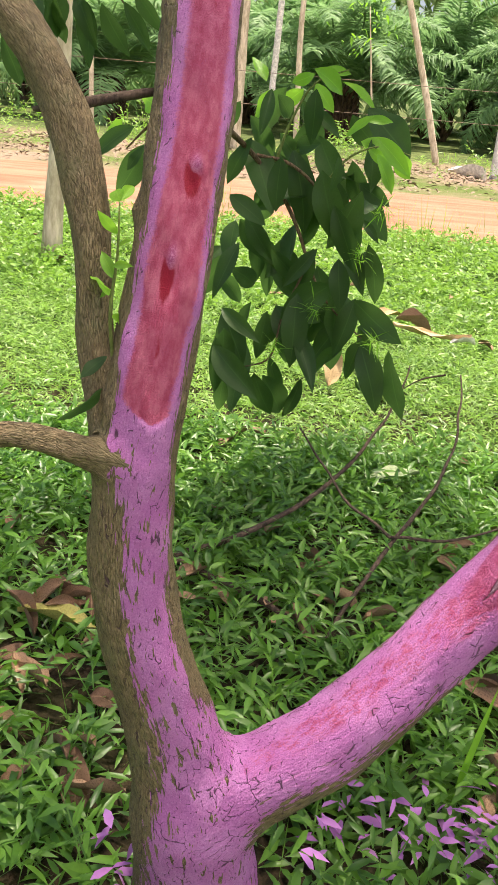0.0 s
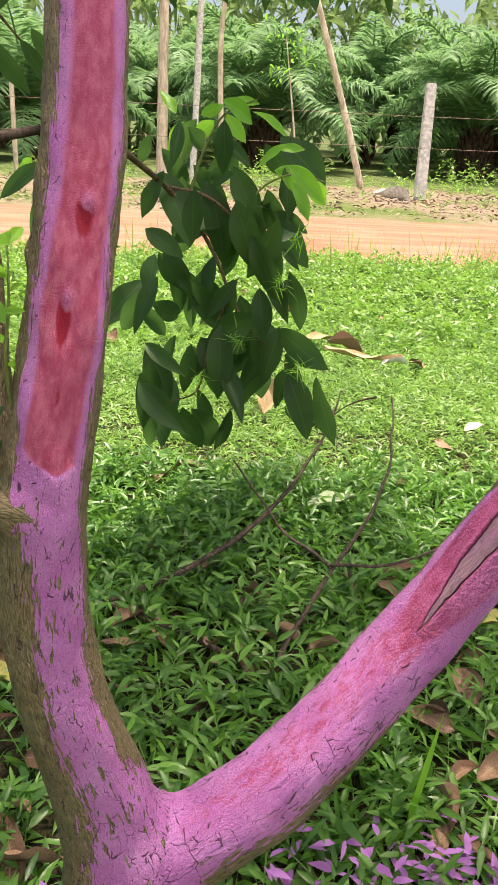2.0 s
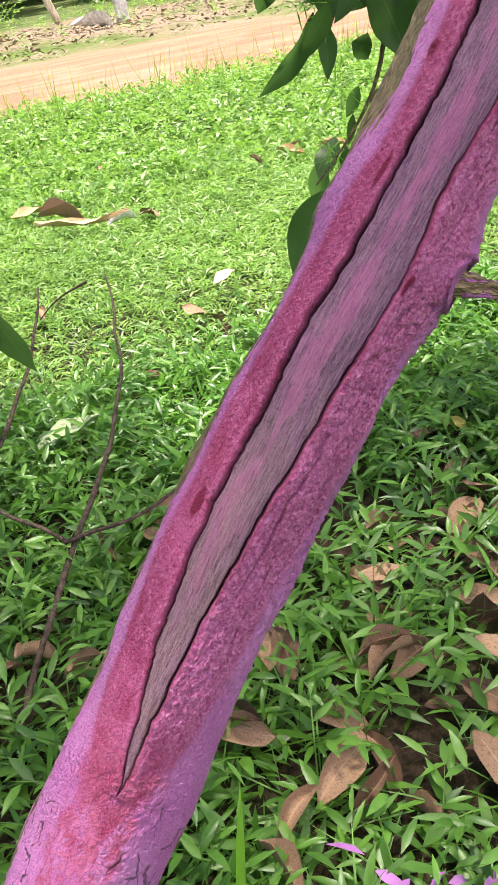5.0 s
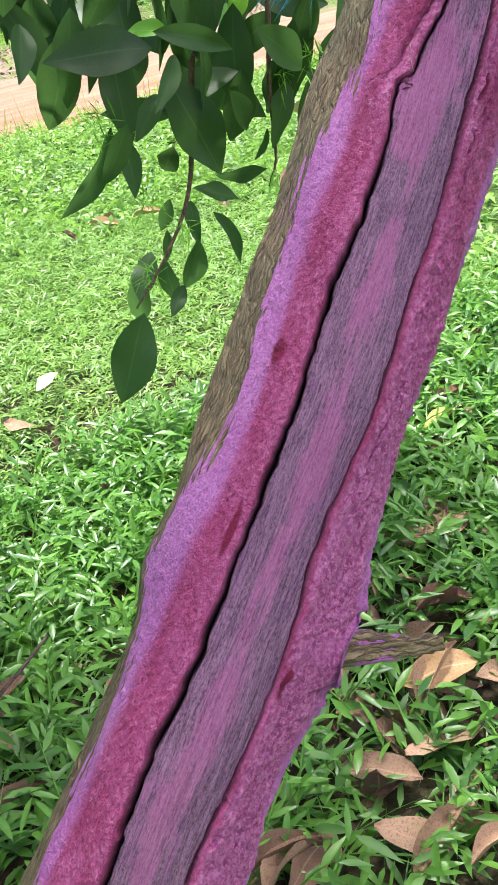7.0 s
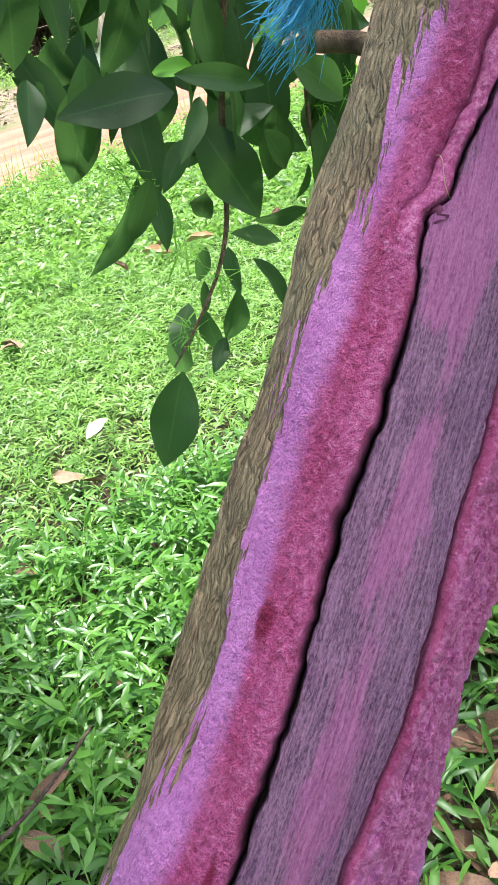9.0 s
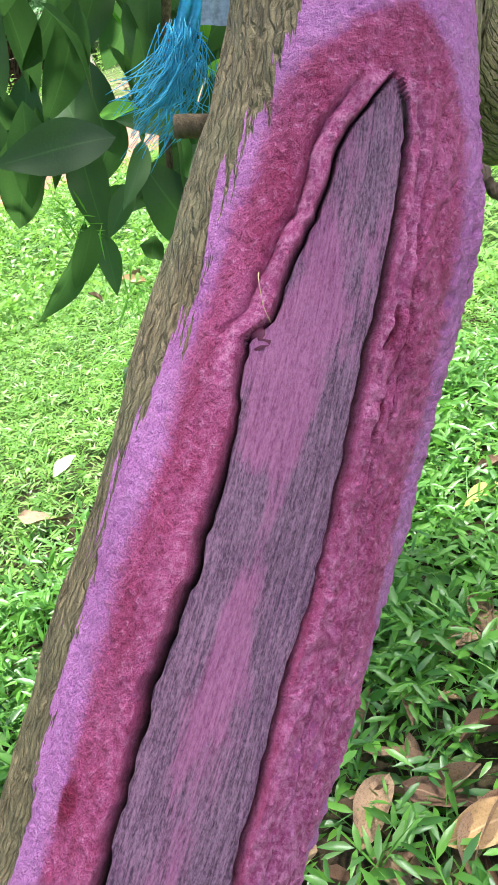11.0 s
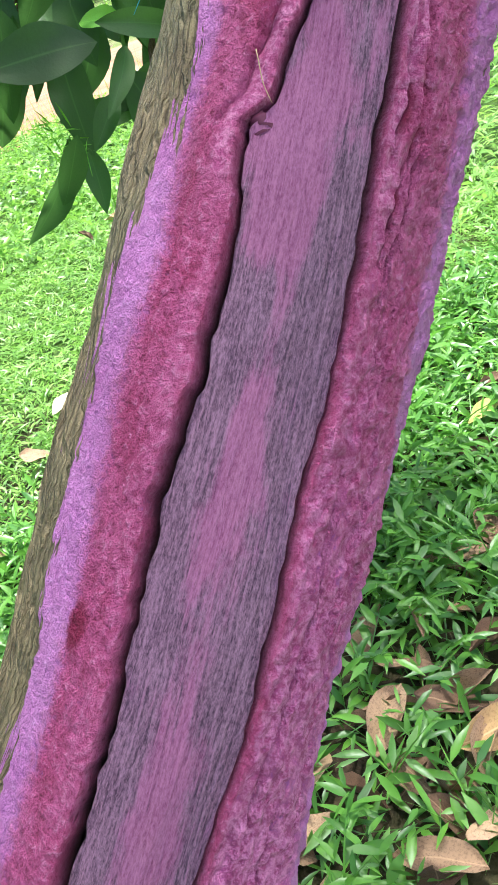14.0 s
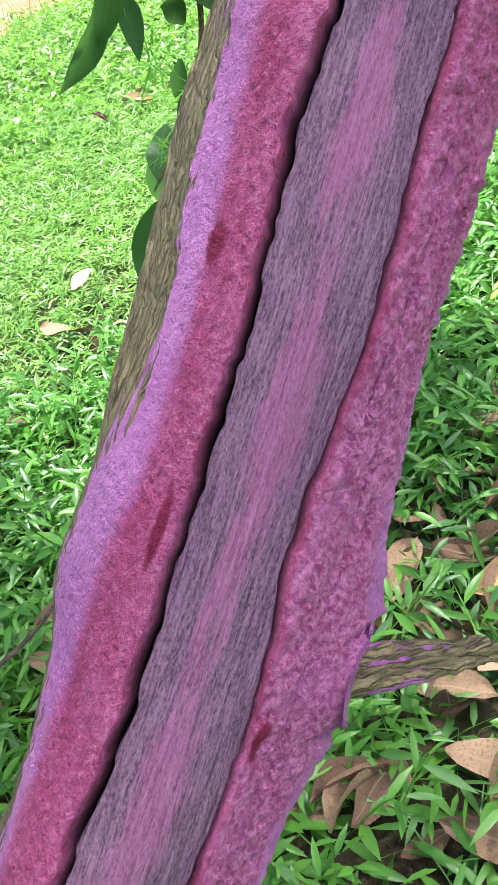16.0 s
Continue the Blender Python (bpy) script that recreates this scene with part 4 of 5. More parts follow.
# the hanging spray beyond the slanting branch
spray_e = spray("hanging leafy twig with dark green leaves and flower buds", [(1.42, 1.66, 1.88, .016), (1.55, 2.1, 1.8, .013), (1.64, 2.5, 1.55, .010), (1.625, 2.68, 1.3, .008), (1.57, 2.70, 1.076, .007), (1.552, 2.70, .962, .006), (1.555, 2.70, .882, .005), (1.517, 2.70, .834, .0045), (1.457, 2.70, .755, .004), (1.402, 2.70, .698, .003), (1.351, 2.70, .658, .002)])
spray_f = spray("hanging leafy twig with dark green leaves", [(1.64, 2.5, 1.55, .008), (1.80, 2.66, 1.3, .007), (1.806, 2.70, 1.142, .006), (1.73, 2.70, 1.03, .005), (1.769, 2.70, .919, .004), (1.786, 2.70, .861, .003), (1.732, 2.70, .827, .002)])
DARK_E = [(1.36, 1.22, 1.27, 1.05), (1.39, 1.22, 1.37, 1.12), (1.26, 1.24, 1.28, 1.19), (1.4, 1.03, 1.3, .86), (1.36, 1.06, 1.31, .96), (1.43, 1.0, 1.4, .91), (1.55, 1.02, 1.42, 1.06), (1.59, 1.17, 1.6, 1.01), (1.68, 1.17, 1.8, 1.06), (1.5, 1.15, 1.43, 1.1), (1.51, .97, 1.51, .9), (1.48, 1.08, 1.4, 1.03), (1.22, 1.25, 1.18, 1.19), (1.25, 1.25, 1.27, 1.21)]
DARK_F = [(1.9, 1.07, 2.0, .96), (1.8, 1.04, 1.75, .92), (1.85, 1.03, 1.85, .92), (1.89, 1.05, 1.96, .91), (1.75, .95, 1.73, .88), (1.59, .89, 1.71, .87), (1.83, 1.11, 1.76, 1.03), (1.63, 1.06, 1.68, .97), (1.97, 1.09, 2.11, 1.0), (1.67, 1.11, 1.6, 1.06)]
DARK_G = [(1.57, .86, 1.66, .82), (1.58, .81, 1.65, .69), (1.51, .85, 1.48, .79), (1.55, .84, 1.53, .76), (1.51, .78, 1.49, .65), (1.47, .8, 1.45, .73), (1.5, .7, 1.49, .59), (1.43, .69, 1.41, .55), (1.45, .74, 1.39, .67), (1.37, .64, 1.27, .48), (1.49, .66, 1.43, .62)]
flat_leaves(DARK_E, 2.68, LEAVES, spray_e, .06)
flat_leaves(DARK_F, 2.68, LEAVES, spray_f, .06)
flat_leaves(DARK_G, 2.72, LEAVES, spray_e, .04)
loose_leaves(60, (1.22, 2.55, 1.10), (1.95, 3.05, 1.66), LEAVES, spray_e, (.17, .24))
loose_leaves(30, (1.55, 2.6, 1.05), (2.1, 2.95, 1.6), LEAVES, spray_f, (.17, .23))
loose_leaves(8, (1.5, 2.7, 1.15), (2.0, 3.0, 1.5), YOUNG_LEAVES, spray_f, (.08, .14), 0.2)

def flower_stalk(parent, nodes):
    """Fine stalks with small buds at the joints of a twig."""
    rng = np.random.default_rng(len(nodes))
    P = np.concatenate([np.array(n) + rng.normal(0, .012, (26, 3)) for n in nodes])
    D = rng.normal(0, 1, P.shape) + np.array([-.3, -.2, -.1])
    buds = part("flower_stalk", leaf_cloud("flower_stalk", P, D, rng.uniform(.025, .07, len(P)), .07, .1, YOUNG, rng), parent, "thin yellow-green flower stalks")
    tagged(buds, kind="stuff")


# sprays over the limb and above the road
spray_g = spray("leafy twig with dark green leaves hanging from above", [(-.5, 1.45, 1.85, .012), (-.46, 1.9, 1.8, .01), (-.38, 2.2, 1.66, .007), (-.32, 2.25, 1.55, .004), (-.26, 2.25, 1.5, .002)])
DARK_H = [(-.47, 1.5, -.45, 1.44), (-.40, 1.5, -.42, 1.40), (-.34, 1.5, -.34, 1.38), (-.3, 1.5, -.26, 1.40), (-.26, 1.51, -.2, 1.41), (-.23, 1.53, -.18, 1.45), (-.54, 1.42, -.52, 1.31), (-.45, 1.61, -.42, 1.52), (-.42, 1.54, -.41, 1.43), (-.36, 1.52, -.33, 1.42), (-.48, 1.46, -.5, 1.55), (-.25, 1.59, -.27, 1.65), (-.46, 1.63, -.4, 1.62), (-.51, 1.4, -.5, 1.32)]
flat_leaves(DARK_H, 2.2, LEAVES, spray_g, .06)
loose_leaves(14, (-.6, 2.1, 1.58), (-.2, 2.5, 1.9), LEAVES, spray_g, (.11, .16))
spray_h = spray("leafy twig with dark green leaves hanging from above", [(.0, 1.64, 2.09, .012), (.15, 1.8, 1.95, .009), (.35, 1.98, 1.82, .006), (.56, 2.02, 1.75, .003)])
DARK_I = [(.05, 1.74, .06, 1.62), (.07, 1.72, .08, 1.57), (.14, 1.72, .18, 1.59), (.2, 1.73, .22, 1.62), (.27, 1.72, .29, 1.57), (.31, 1.72, .36, 1.58), (.34, 1.73, .39, 1.59), (.41, 1.75, .44, 1.65), (.53, 1.74, .5, 1.57), (.57, 1.74, .54, 1.61), (.47, 1.8, .47, 1.69)]
flat_leaves(DARK_I, 2.0, LEAVES, spray_h, .04)
shoot = spray("green water shoot with small young leaves", [(-.045, 1.165, .97, .003), (-.05, 1.16, 1.06, .0025), (-.042, 1.16, 1.13, .002), (-.04, 1.16, 1.2, .001)], GREEN_TWIG)
SHOOT_LEAVES = [(-.05, 1.08, -.080, 1.10), (-.048, 1.05, -.028, 1.03), (-.046, 1.10, -.066, 1.13), (-.044, 1.14, -.026, 1.155), (-.043, 1.16, -.058, 1.185), (-.04, 1.2, -.03, 1.22), (-.04, 1.2, -.055, 1.215), (-.05, 1.085, -.09, 1.075), (-.046, 1.12, -.022, 1.125)]
flat_leaves(SHOOT_LEAVES, 1.16, YOUNG_LEAVES, shoot, .008)
flat_leaves([(-.046, .975, -.022, .945), (-.05, 1.0, -.08, .975), (-.055, .95, -.09, .92)], 1.15, LEAVES, shoot, .008)
tube_child = on_tree("cross_twig", mesh_of("cross_twig", *tube([(-.185, 1.275, 1.298, .0035), (-.165, 1.27, 1.30, .0065), (-.14, 1.272, 1.302, .0085), (-.10, 1.30, 1.317, .0075), (-.05, 1.34, 1.330, .0065), (.01, 1.40, 1.34, .005)], 9, .008, rough=.03), DARK_BARK), "thin dark brown twig")
on_tree("cut_twig", mesh_of("cut_twig", *tube([(1.17, 1.56, 1.27, .007), (1.156, 1.595, 1.284, .0065), (1.140, 1.602, 1.288, .0062)], 9, .006, rough=.04), BARK), "short cut brown twig stub")
on_tree("bark_nub", mesh_of("bark_nub", *tube([(1.155, 1.46, 1.185, .004), (1.172, 1.452, 1.181, .0035), (1.177, 1.45, 1.180, .002)], 7, .003, rough=.1), PAINTED), "small painted nub of bark")

on_tree("dead_nub", mesh_of("dead_nub", *tube([(1.236, 1.50, 1.243, .005), (1.243, 1.492, 1.236, .0038), (1.246, 1.489, 1.229, .003), (1.249, 1.488, 1.223, .0014)], 9, .0015, rough=.3), DARK_BARK), "ragged dark stub of dead bark")
on_tree("torn_flap", mesh_of("torn_flap", *tube([(1.0843, 1.4416, 1.2326, .0015), (1.0818, 1.4378, 1.2298, .0036), (1.0809, 1.4361, 1.2254, .0038), (1.0831, 1.4363, 1.2204, .0012)], 9, .001, rough=.3), simple("dark_maroon_bark", (.11, .018, .045), .7)), "small torn flap of dark maroon bark")
on_tree("fibre", mesh_of("fibre", *tube([(1.0955, 1.4545, 1.2490, .0002), (1.0845, 1.4348, 1.2496, .0002), (1.0839, 1.4344, 1.2424, .0002), (1.0848, 1.4334, 1.2357, .0001)], 4, .002), PALE_DRY), "thin pale fibre")

# strips of bark lifted off the lip of the wound, and a fibre stuck to it
on_tree("bark_strip", mesh_of("bark_strip", *tube([(1.181, 1.455, 1.300, .0012), (1.186, 1.450, 1.288, .0022), (1.185, 1.446, 1.275, .002), (1.181, 1.443, 1.264, .001)], 6, .0015, rough=.2), simple("pink_bark_strip", (.42, .085, .21), .85, 0, .4, 300)), "curled strip of bark painted pink")


def crown():
    """Leaves overhead, out of view, added and spread to shade the tree's foot."""
    rng = np.random.default_rng(8)
    n = 2400
    a, h = rng.uniform(0, 2 * np.pi, n), rng.uniform(0, 1, n)
    r = 1.55 * np.sqrt(rng.uniform(0, 1, n)) * (0.7 + 0.3 * np.sin(5 * a))
    P = np.stack([0.7 + 1.1 * r * np.cos(a), 2.65 + 0.95 * r * np.sin(a), 2.5 + 1.0 * h], -1)
    D = rng.normal(0, 1, (n, 3)) + np.array([0, 0, -.5])
    return leaf_cloud("crown", P, D, rng.uniform(.13, .2, n), .23, .15, LEAF, rng)


# ---------------------------------------------------------------- leaf clouds for weeds and grass
def leaf_cloud(name, P, D, length, width, droop, mat, rng, flat=0.4, coarse=False):
    """Many small pointed leaves as one mesh; P starts, D ways, width: share of the length."""
    n = len(P)
    D = D / np.linalg.norm(D, axis=1)[:, None]
    up = np.array([0, 0, 1.0]) + rng.normal(0, flat, (n, 3))
    X = np.cross(D, up)
    X /= np.linalg.norm(X, axis=1)[:, None] + 1e-9
    N = np.cross(X, D)
    L = np.broadcast_to(length, (n,))[:, None]
    W = L * np.broadcast_to(width, (n,))[:, None]
    at = lambda u, k, fold: P + D * L * u - np.array([0, 0, 1.0]) * (droop * L * u * u) + X * (W * k) + N * (W * fold)
    V = np.stack([at(0, 0, 0), at(.28, -.46, .14), at(.28, 0, 0), at(.28, .46, .14), at(.62, -.40, .12), at(.63, 0, 0), at(.62, .40, .12), at(1, 0, 0)], 1).reshape(-1, 3)
    T = np.array([(0, 2, 1), (0, 3, 2), (1, 2, 5), (1, 5, 4), (2, 3, 6), (2, 6, 5), (4, 5, 7), (5, 6, 7)])
    if coarse:
        V = np.stack([at(0, 0, 0), at(.38, -.45, .13), at(.42, 0, 0), at(.38, .45, .13), at(1, 0, 0)], 1).reshape(-1, 3)
        T = np.array([(0, 2, 1), (0, 3, 2), (1, 2, 4), (2, 3, 4)])
    F = (np.arange(n)[:, None, None] * (5 if coarse else 8) + T[None]).reshape(-1)
    me = bpy.data.meshes.new(name)
    me.vertices.add(len(V))
    me.vertices.foreach_set("co", V.astype(np.float32).reshape(-1))
    me.loops.add(len(F))
    me.loops.foreach_set("vertex_index", F.astype(np.int32))
    me.polygons.add(len(F) // 3)
    me.polygons.foreach_set("loop_start", np.arange(0, len(F), 3, dtype=np.int32))
    me.materials.append(mat)
    me.update(calc_edges=True)
    me.validate()
    return me


def field(rng, n, x0, x1, y0, y1, thin=None):
    """Places scattered over the part of the ground that widens with distance."""
    y = np.sqrt(rng.uniform(y0**2, y1**2, n))
    x = rng.uniform(x0, x1, n)
    x = 0.45 + (x - 0.45) * (0.35 + y / y1 * 0.65)
    P = np.stack([x, y, ground_height(x, y)], -1)
    clump = 0.5 + 0.25 * np.sin(7.1 * x + 2.2 * np.sin(3.3 * y)) + 0.25 * np.sin(8.3 * y + 1.9 * np.sin(4.1 * x))
    if thin is not None:
        P = P[rng.uniform(0, 1, n) < thin(x, y, clump)]
    return P


def sprigs(name, mat, rng, roots, per, stem, leaf, width, rise, droop=0.25, coarse=True):
    """Trailing stems with pointed leaves to both sides."""
    n = len(roots)
    az, el = rng.uniform(0, 2 * np.pi, n), rng.uniform(*rise, n)
    d = np.stack([np.cos(az) * np.cos(el), np.sin(az) * np.cos(el), np.sin(el)], -1)
    long = rng.uniform(*stem, n)
    P, D, L, W = [roots], [d], [long], [np.full(n, .016)]
    for k in range(per):
        u = (k + 0.6) / per
        p = roots + d * (long * u)[:, None] - np.array([0, 0, .3]) * (long * u * u)[:, None]
        side = np.where((k + np.arange(n)) % 2 == 0, 1, -1) * rng.uniform(.6, 1.3, n) * (1 if k < per - 1 else .15)
        a = az + side
        e = el * .35 + rng.normal(.12, .3, n)
        P.append(p)
        D.append(np.stack([np.cos(a) * np.cos(e), np.sin(a) * np.cos(e), np.sin(e)], -1))
        L.append(rng.uniform(*leaf, n) * (1 - .25 * u))
        W.append(rng.uniform(.8, 1.2, n) * width)
    return leaf_cloud(name, np.concatenate(P), np.concatenate(D), np.concatenate(L), np.concatenate(W), droop, mat, rng, coarse=coarse)


def stuff(name, me, label, category):
    ob = new(name, me)
    return tagged(ob, label, category, kind="stuff")


def clear_of_tree(x, y):
    return np.hypot(x - .12, y - 1.12) > .12


def litter_patch(x, y):
    """Where fallen leaves lie thick and weeds stand thin."""
    return np.exp(-((x - 1.3) / .45) ** 2 - ((y - 1.9) / .5) ** 2) + np.exp(-((x + .35) / .25) ** 2 - ((y - 1.75) / .3) ** 2) + .7 * np.exp(-((x - .1) / .3) ** 2 - ((y - 2.1) / .25) ** 2)


def build_weeds():
    rng = np.random.default_rng(21)
    near = field(rng, 9000, -1.6, 3.0, .55, 3.3, lambda x, y, c: clear_of_tree(x, y) * (.35 + .6 * c) * (1 - .55 * np.clip(litter_patch(x, y), 0, 1)))
    stuff("weeds", sprigs("weeds", WEED, rng, near, 7, (.12, .28), (.05, .10), .22, (.3, 1.25), coarse=False), "trailing weeds with pointed green leaves under the tree", "weeds")
    mid = field(rng, 36000, -2.4, 4.6, 2.7, 6.6, lambda x, y, c: (.55 + .45 * c) * np.clip((y - 2.5) / .8, .15, 1))
    stuff("lawn", sprigs("lawn", LAWN, rng, mid, 5, (.05, .12), (.035, .07), .19, (.3, 1.3)), "bright green low grass and weeds in open light", "grass")
    far = field(rng, 17000, -6.5, 8.0, 5.4, 9.5, lambda x, y, c: np.clip((y - 5.2) / .9, 0, 1) * (.45 + .55 * c))
    stuff("border_weeds", sprigs("border_weeds", BORDER, rng, far, 6, (.12, .28), (.05, .10), .42, (.5, 1.4)), "leafy light green weeds along the road", "weeds")
    verge = field(rng, 5200, -22, 30, 14.6, 23.5, lambda x, y, c: np.where(c > .62, .8, .05) * np.clip((y - 14.5) / 5, .1, 1))
    x, y = rng.uniform(-9, 11, 30000), rng.uniform(-5, 9.4, 30000)
    out = (np.abs(x - .45) > .5 + .52 * y) | (y < .6)
    P = np.stack([x, y, ground_height(x, y)], -1)[out]
    stuff("outer_weeds", sprigs("outer_weeds", LAWN, rng, P, 5, (.10, .24), (.06, .13), .28, (.25, 1.1)), "low green weeds covering the open ground", "weeds")
    n = 14000
    x, y = rng.uniform(-16, 24, n), 14.4 + 7.5 * rng.beta(1.5, 1.6, n)
    heap = np.clip(.5 + .5 * np.sin(1.1 * x + 2 * np.sin(.7 * y)), 0, 1) * np.exp(-((y - 17.6) / 1.8) ** 2)
    P = np.stack([x, y, .02 + .22 * heap * rng.uniform(.3, 1, n)], -1)
    stuff("verge_litter", leaf_cloud("verge_litter", P, rng.normal(0, 1, (n, 3)) * np.array([1, 1, .25]), rng.uniform(.05, .17, n), .35, .1, VERGE_DRY, rng), "dry fallen leaves and cut stalks heaped on the verge", "leaf litter")
    stuff("verge_grass", sprigs("verge_grass", BORDER, rng, verge, 6, (.15, .5), (.12, .3), .12, (.7, 1.5)), "tufts of green grass on the dry verge", "grass")


def build_grass_heads():
    rng = np.random.default_rng(31)
    n = 260
    x, y = rng.uniform(-1.0, 4.6, n), rng.uniform(7.9, 9.3, n)
    P = np.stack([x, y, np.zeros(n)], -1)
    D = rng.normal(0, .16, (n, 3)) + np.array([0, 0, 1.0])
    stuff("seed_grass", leaf_cloud("seed_grass", P, D, rng.uniform(.35, .6, n), .012, .1, LAWN, rng), "thin tall grass stalks at the edge of the road", "grass")


flower_stalk(spray_e, [(1.36, 2.68, 1.06), (1.43, 2.7, .88), (1.40, 2.69, 1.02), (1.50, 2.7, .80), (1.40, 2.7, .72)])
flower_stalk(spray_f, [(1.75, 2.7, .86), (1.80, 2.68, 1.06), (1.88, 2.68, 1.08)])
flower_stalk(spray_a, [(.38, 2.6, .92), (.42, 2.6, 1.05), (.26, 2.6, .75), (.15, 2.6, .62), (.45, 2.62, .66)])
overhead_shade = on_tree("crown", crown(), "dark green leaves overhead, out of view, added for their shade")
build_weeds()
build_grass_heads()


# ---------------------------------------------------------------- fallen leaves
def dry_mesh(seed, mat, width, curl, twist):
    rng = np.random.default_rng(seed)
    u = np.linspace(0, 1, 9)
    half = 0.5 * width * np.sin(np.pi * u**.85) ** .7
    half[0] = half[-1] = .008
    V, rib = [], []
    ph = rng.uniform(0, 6, 3)
    for i, t in enumerate(u):
        for a in np.linspace(-1, 1, 7):
            z = curl * half[i] * (a * a) + .10 * np.sin(3 * t + ph[0]) * curl + twist * a * half[i] * (t - .5) * 2 + .03 * np.sin(11 * t + 4 * a + ph[1])
            V.append((a * half[i] * (1 - .25 * curl * abs(a)) + .05 * np.sin(4 * t + ph[2]), t - .5, z))
            rib.append(1 - abs(a))
    me = mesh_of("dry_leaf", V, grid_faces(9, 7, False).tolist(), mat)
    float_attribute(me, "rib", rib)
    low = min(v[2] for v in V)
    me.transform(Matrix.Translation((0, 0, -low)))
    return me


DRY_MESHES = [dry_mesh(i, DRY, w, c, t) for i, (w, c, t) in enumerate(((.46, .5, .4), (.5, .25, .8), (.4, 1.0, .3), (.52, .7, -.6), (.36, 1.3, .5), (.48, .15, .3)))]
PALE_MESHES = [dry_mesh(20 + i, PALE_DRY, w, c, t) for i, (w, c, t) in enumerate(((.5, .4, .5), (.45, .8, -.4)))]
YELLOW_MESHES = [dry_mesh(30 + i, YELLOW_LEAF, w, c, t) for i, (w, c, t) in enumerate(((.45, .3, .3), (.5, .5, -.2)))]
litter_rng = np.random.default_rng(77)


def fallen(x, y, length, turn, meshes, label, up=.03, tilt=.35, group="fallen leaves", name="dry_leaf"):
    ob = new(name, meshes[litter_rng.integers(len(meshes))])
    ob.matrix_basis = pose(x, y, float(ground_height(x, y)) + up, math.degrees(litter_rng.normal(0, tilt)), math.degrees(litter_rng.normal(0, tilt)), turn) @ Matrix.Scale(length, 4)
    return tagged(ob, label, "fallen leaf", group)


BROWN = "dry curled brown leaf lying among the weeds"
SPOTS_A = [(-.10, 1.30, .16, 80), (-.19, 1.38, .14, 30), (-.15, 1.42, .1, 50), (-.37, 1.94, .16, 140), (-.42, 1.84, .17, 60), (-.33, 1.9, .14, 110), (-.03, 2.12, .17, 150), (-.02, 2.03, .14, 90), (.51, 2.01, .14, 70),
           (.75, 1.74, .17, 40), (-.58, 2.29, .14, 20), (.69, 1.46, .15, 10), (.75, 1.54, .16, 130), (.74, 1.35, .12, 60), (.86, 1.86, .15, 170), (1.06, 1.77, .16, 100), (.62, 2.35, .12, 15), (.2, 2.45, .13, 60)]
SPOTS_B = [(.73, 1.73, .16, 60), (1.05, 1.77, .16, 95), (1.49, 2.44, .15, 80), (1.49, 2.14, .2, 60), (1.37, 2.09, .2, 120), (1.48, 2.03, .18, 30), (1.14, 2.01, .15, 80), (1.24, 1.81, .17, 150), (1.24, 1.70, .18, 50), (1.09, 1.49, .2, 20),
           (.84, 1.88, .16, 140), (1.64, 2.07, .16, 70), (1.40, 1.81, .22, 100), (1.27, 1.83, .18, 40), (1.25, 1.66, .18, 110), (1.05, 1.79, .17, 75), (1.84, 2.26, .17, 95), (1.77, 2.30, .15, 20), (2.02, 2.52, .15, 60), (2.22, 2.62, .18, 120)]
SPOTS_C = [(2.55, 2.94, .2, 100), (2.25, 2.70, .16, 80), (1.26, 3.03, .1, 20), (.78, 2.44, .14, 110), (1.34, 1.98, .14, 10), (2.17, 3.75, .13, 160), (2.96, 4.71, .17, 30), (3.45, 5.22, .3, 70), (1.36, 5.08, .22, 0), (.94, 3.23, .11, 45), (1.85, 2.29, .18, 150),
           (1.65, 2.06, .16, 30), (1.52, 2.03, .19, 75), (1.50, 1.93, .2, 110), (.73, 2.33, .13, 30), (2.38, 5.68, .24, 50), (1.56, 2.2, .17, 140), (1.33, 1.6, .15, 80), (1.15, 1.62, .16, 20), (1.6, 1.85, .18, 65)]
for spots in (SPOTS_A, SPOTS_B, SPOTS_C):
    for x, y, size, turn in spots:
        fallen(x, y, .8 * size, turn, DRY_MESHES, BROWN, .065 if x < .9 else .04)
for _ in range(110):
    while True:
        x, y = litter_rng.uniform(-.8, 2.3), litter_rng.uniform(1.2, 2.9)
        if litter_patch(x, y) + .12 > litter_rng.uniform(.1, 1) and math.hypot(x - .12, y - 1.12) > .2:
            break
    fallen(x, y, litter_rng.uniform(.08, .14), litter_rng.uniform(0, 360), DRY_MESHES, BROWN, .045 if x < .9 else .012)
for _ in range(22):
    y = litter_rng.uniform(2.8, 7.5)
    fallen(.9 + (litter_rng.uniform(-1, 1)) * y * .55, y, litter_rng.uniform(.08, .18), litter_rng.uniform(0, 360), DRY_MESHES, "dry brown leaf on the low grass", .05)
tan_leaf = fallen(.40, 4.09, .22, 20, PALE_MESHES, "crumpled pale tan leaf on the grass", .1, .1)
tan_leaf.matrix_basis = pose(.40, 4.09, .14, 62, 12, 10) @ Matrix.Scale(.24, 4)
fallen(2.34, 5.55, .17, 60, PALE_MESHES, "crumpled pale grey leaf on the grass", .07)
fallen(2.11, 5.52, .10, 30, DRY_MESHES, "dry brown leaf on the low grass", .07)
fallen(2.59, 5.51, .16, 80, PALE_MESHES, "crumpled pale grey leaf on the grass", .07)
fallen(4.29, 6.17, .5, 40, PALE_MESHES, "large pale dry leaf on the grass", .1)
fallen(1.355, 3.748, .11, 110, [dry_mesh(54, CREAM, .55, .35, .3)], "pale cream leaf on the grass", .09, .15)
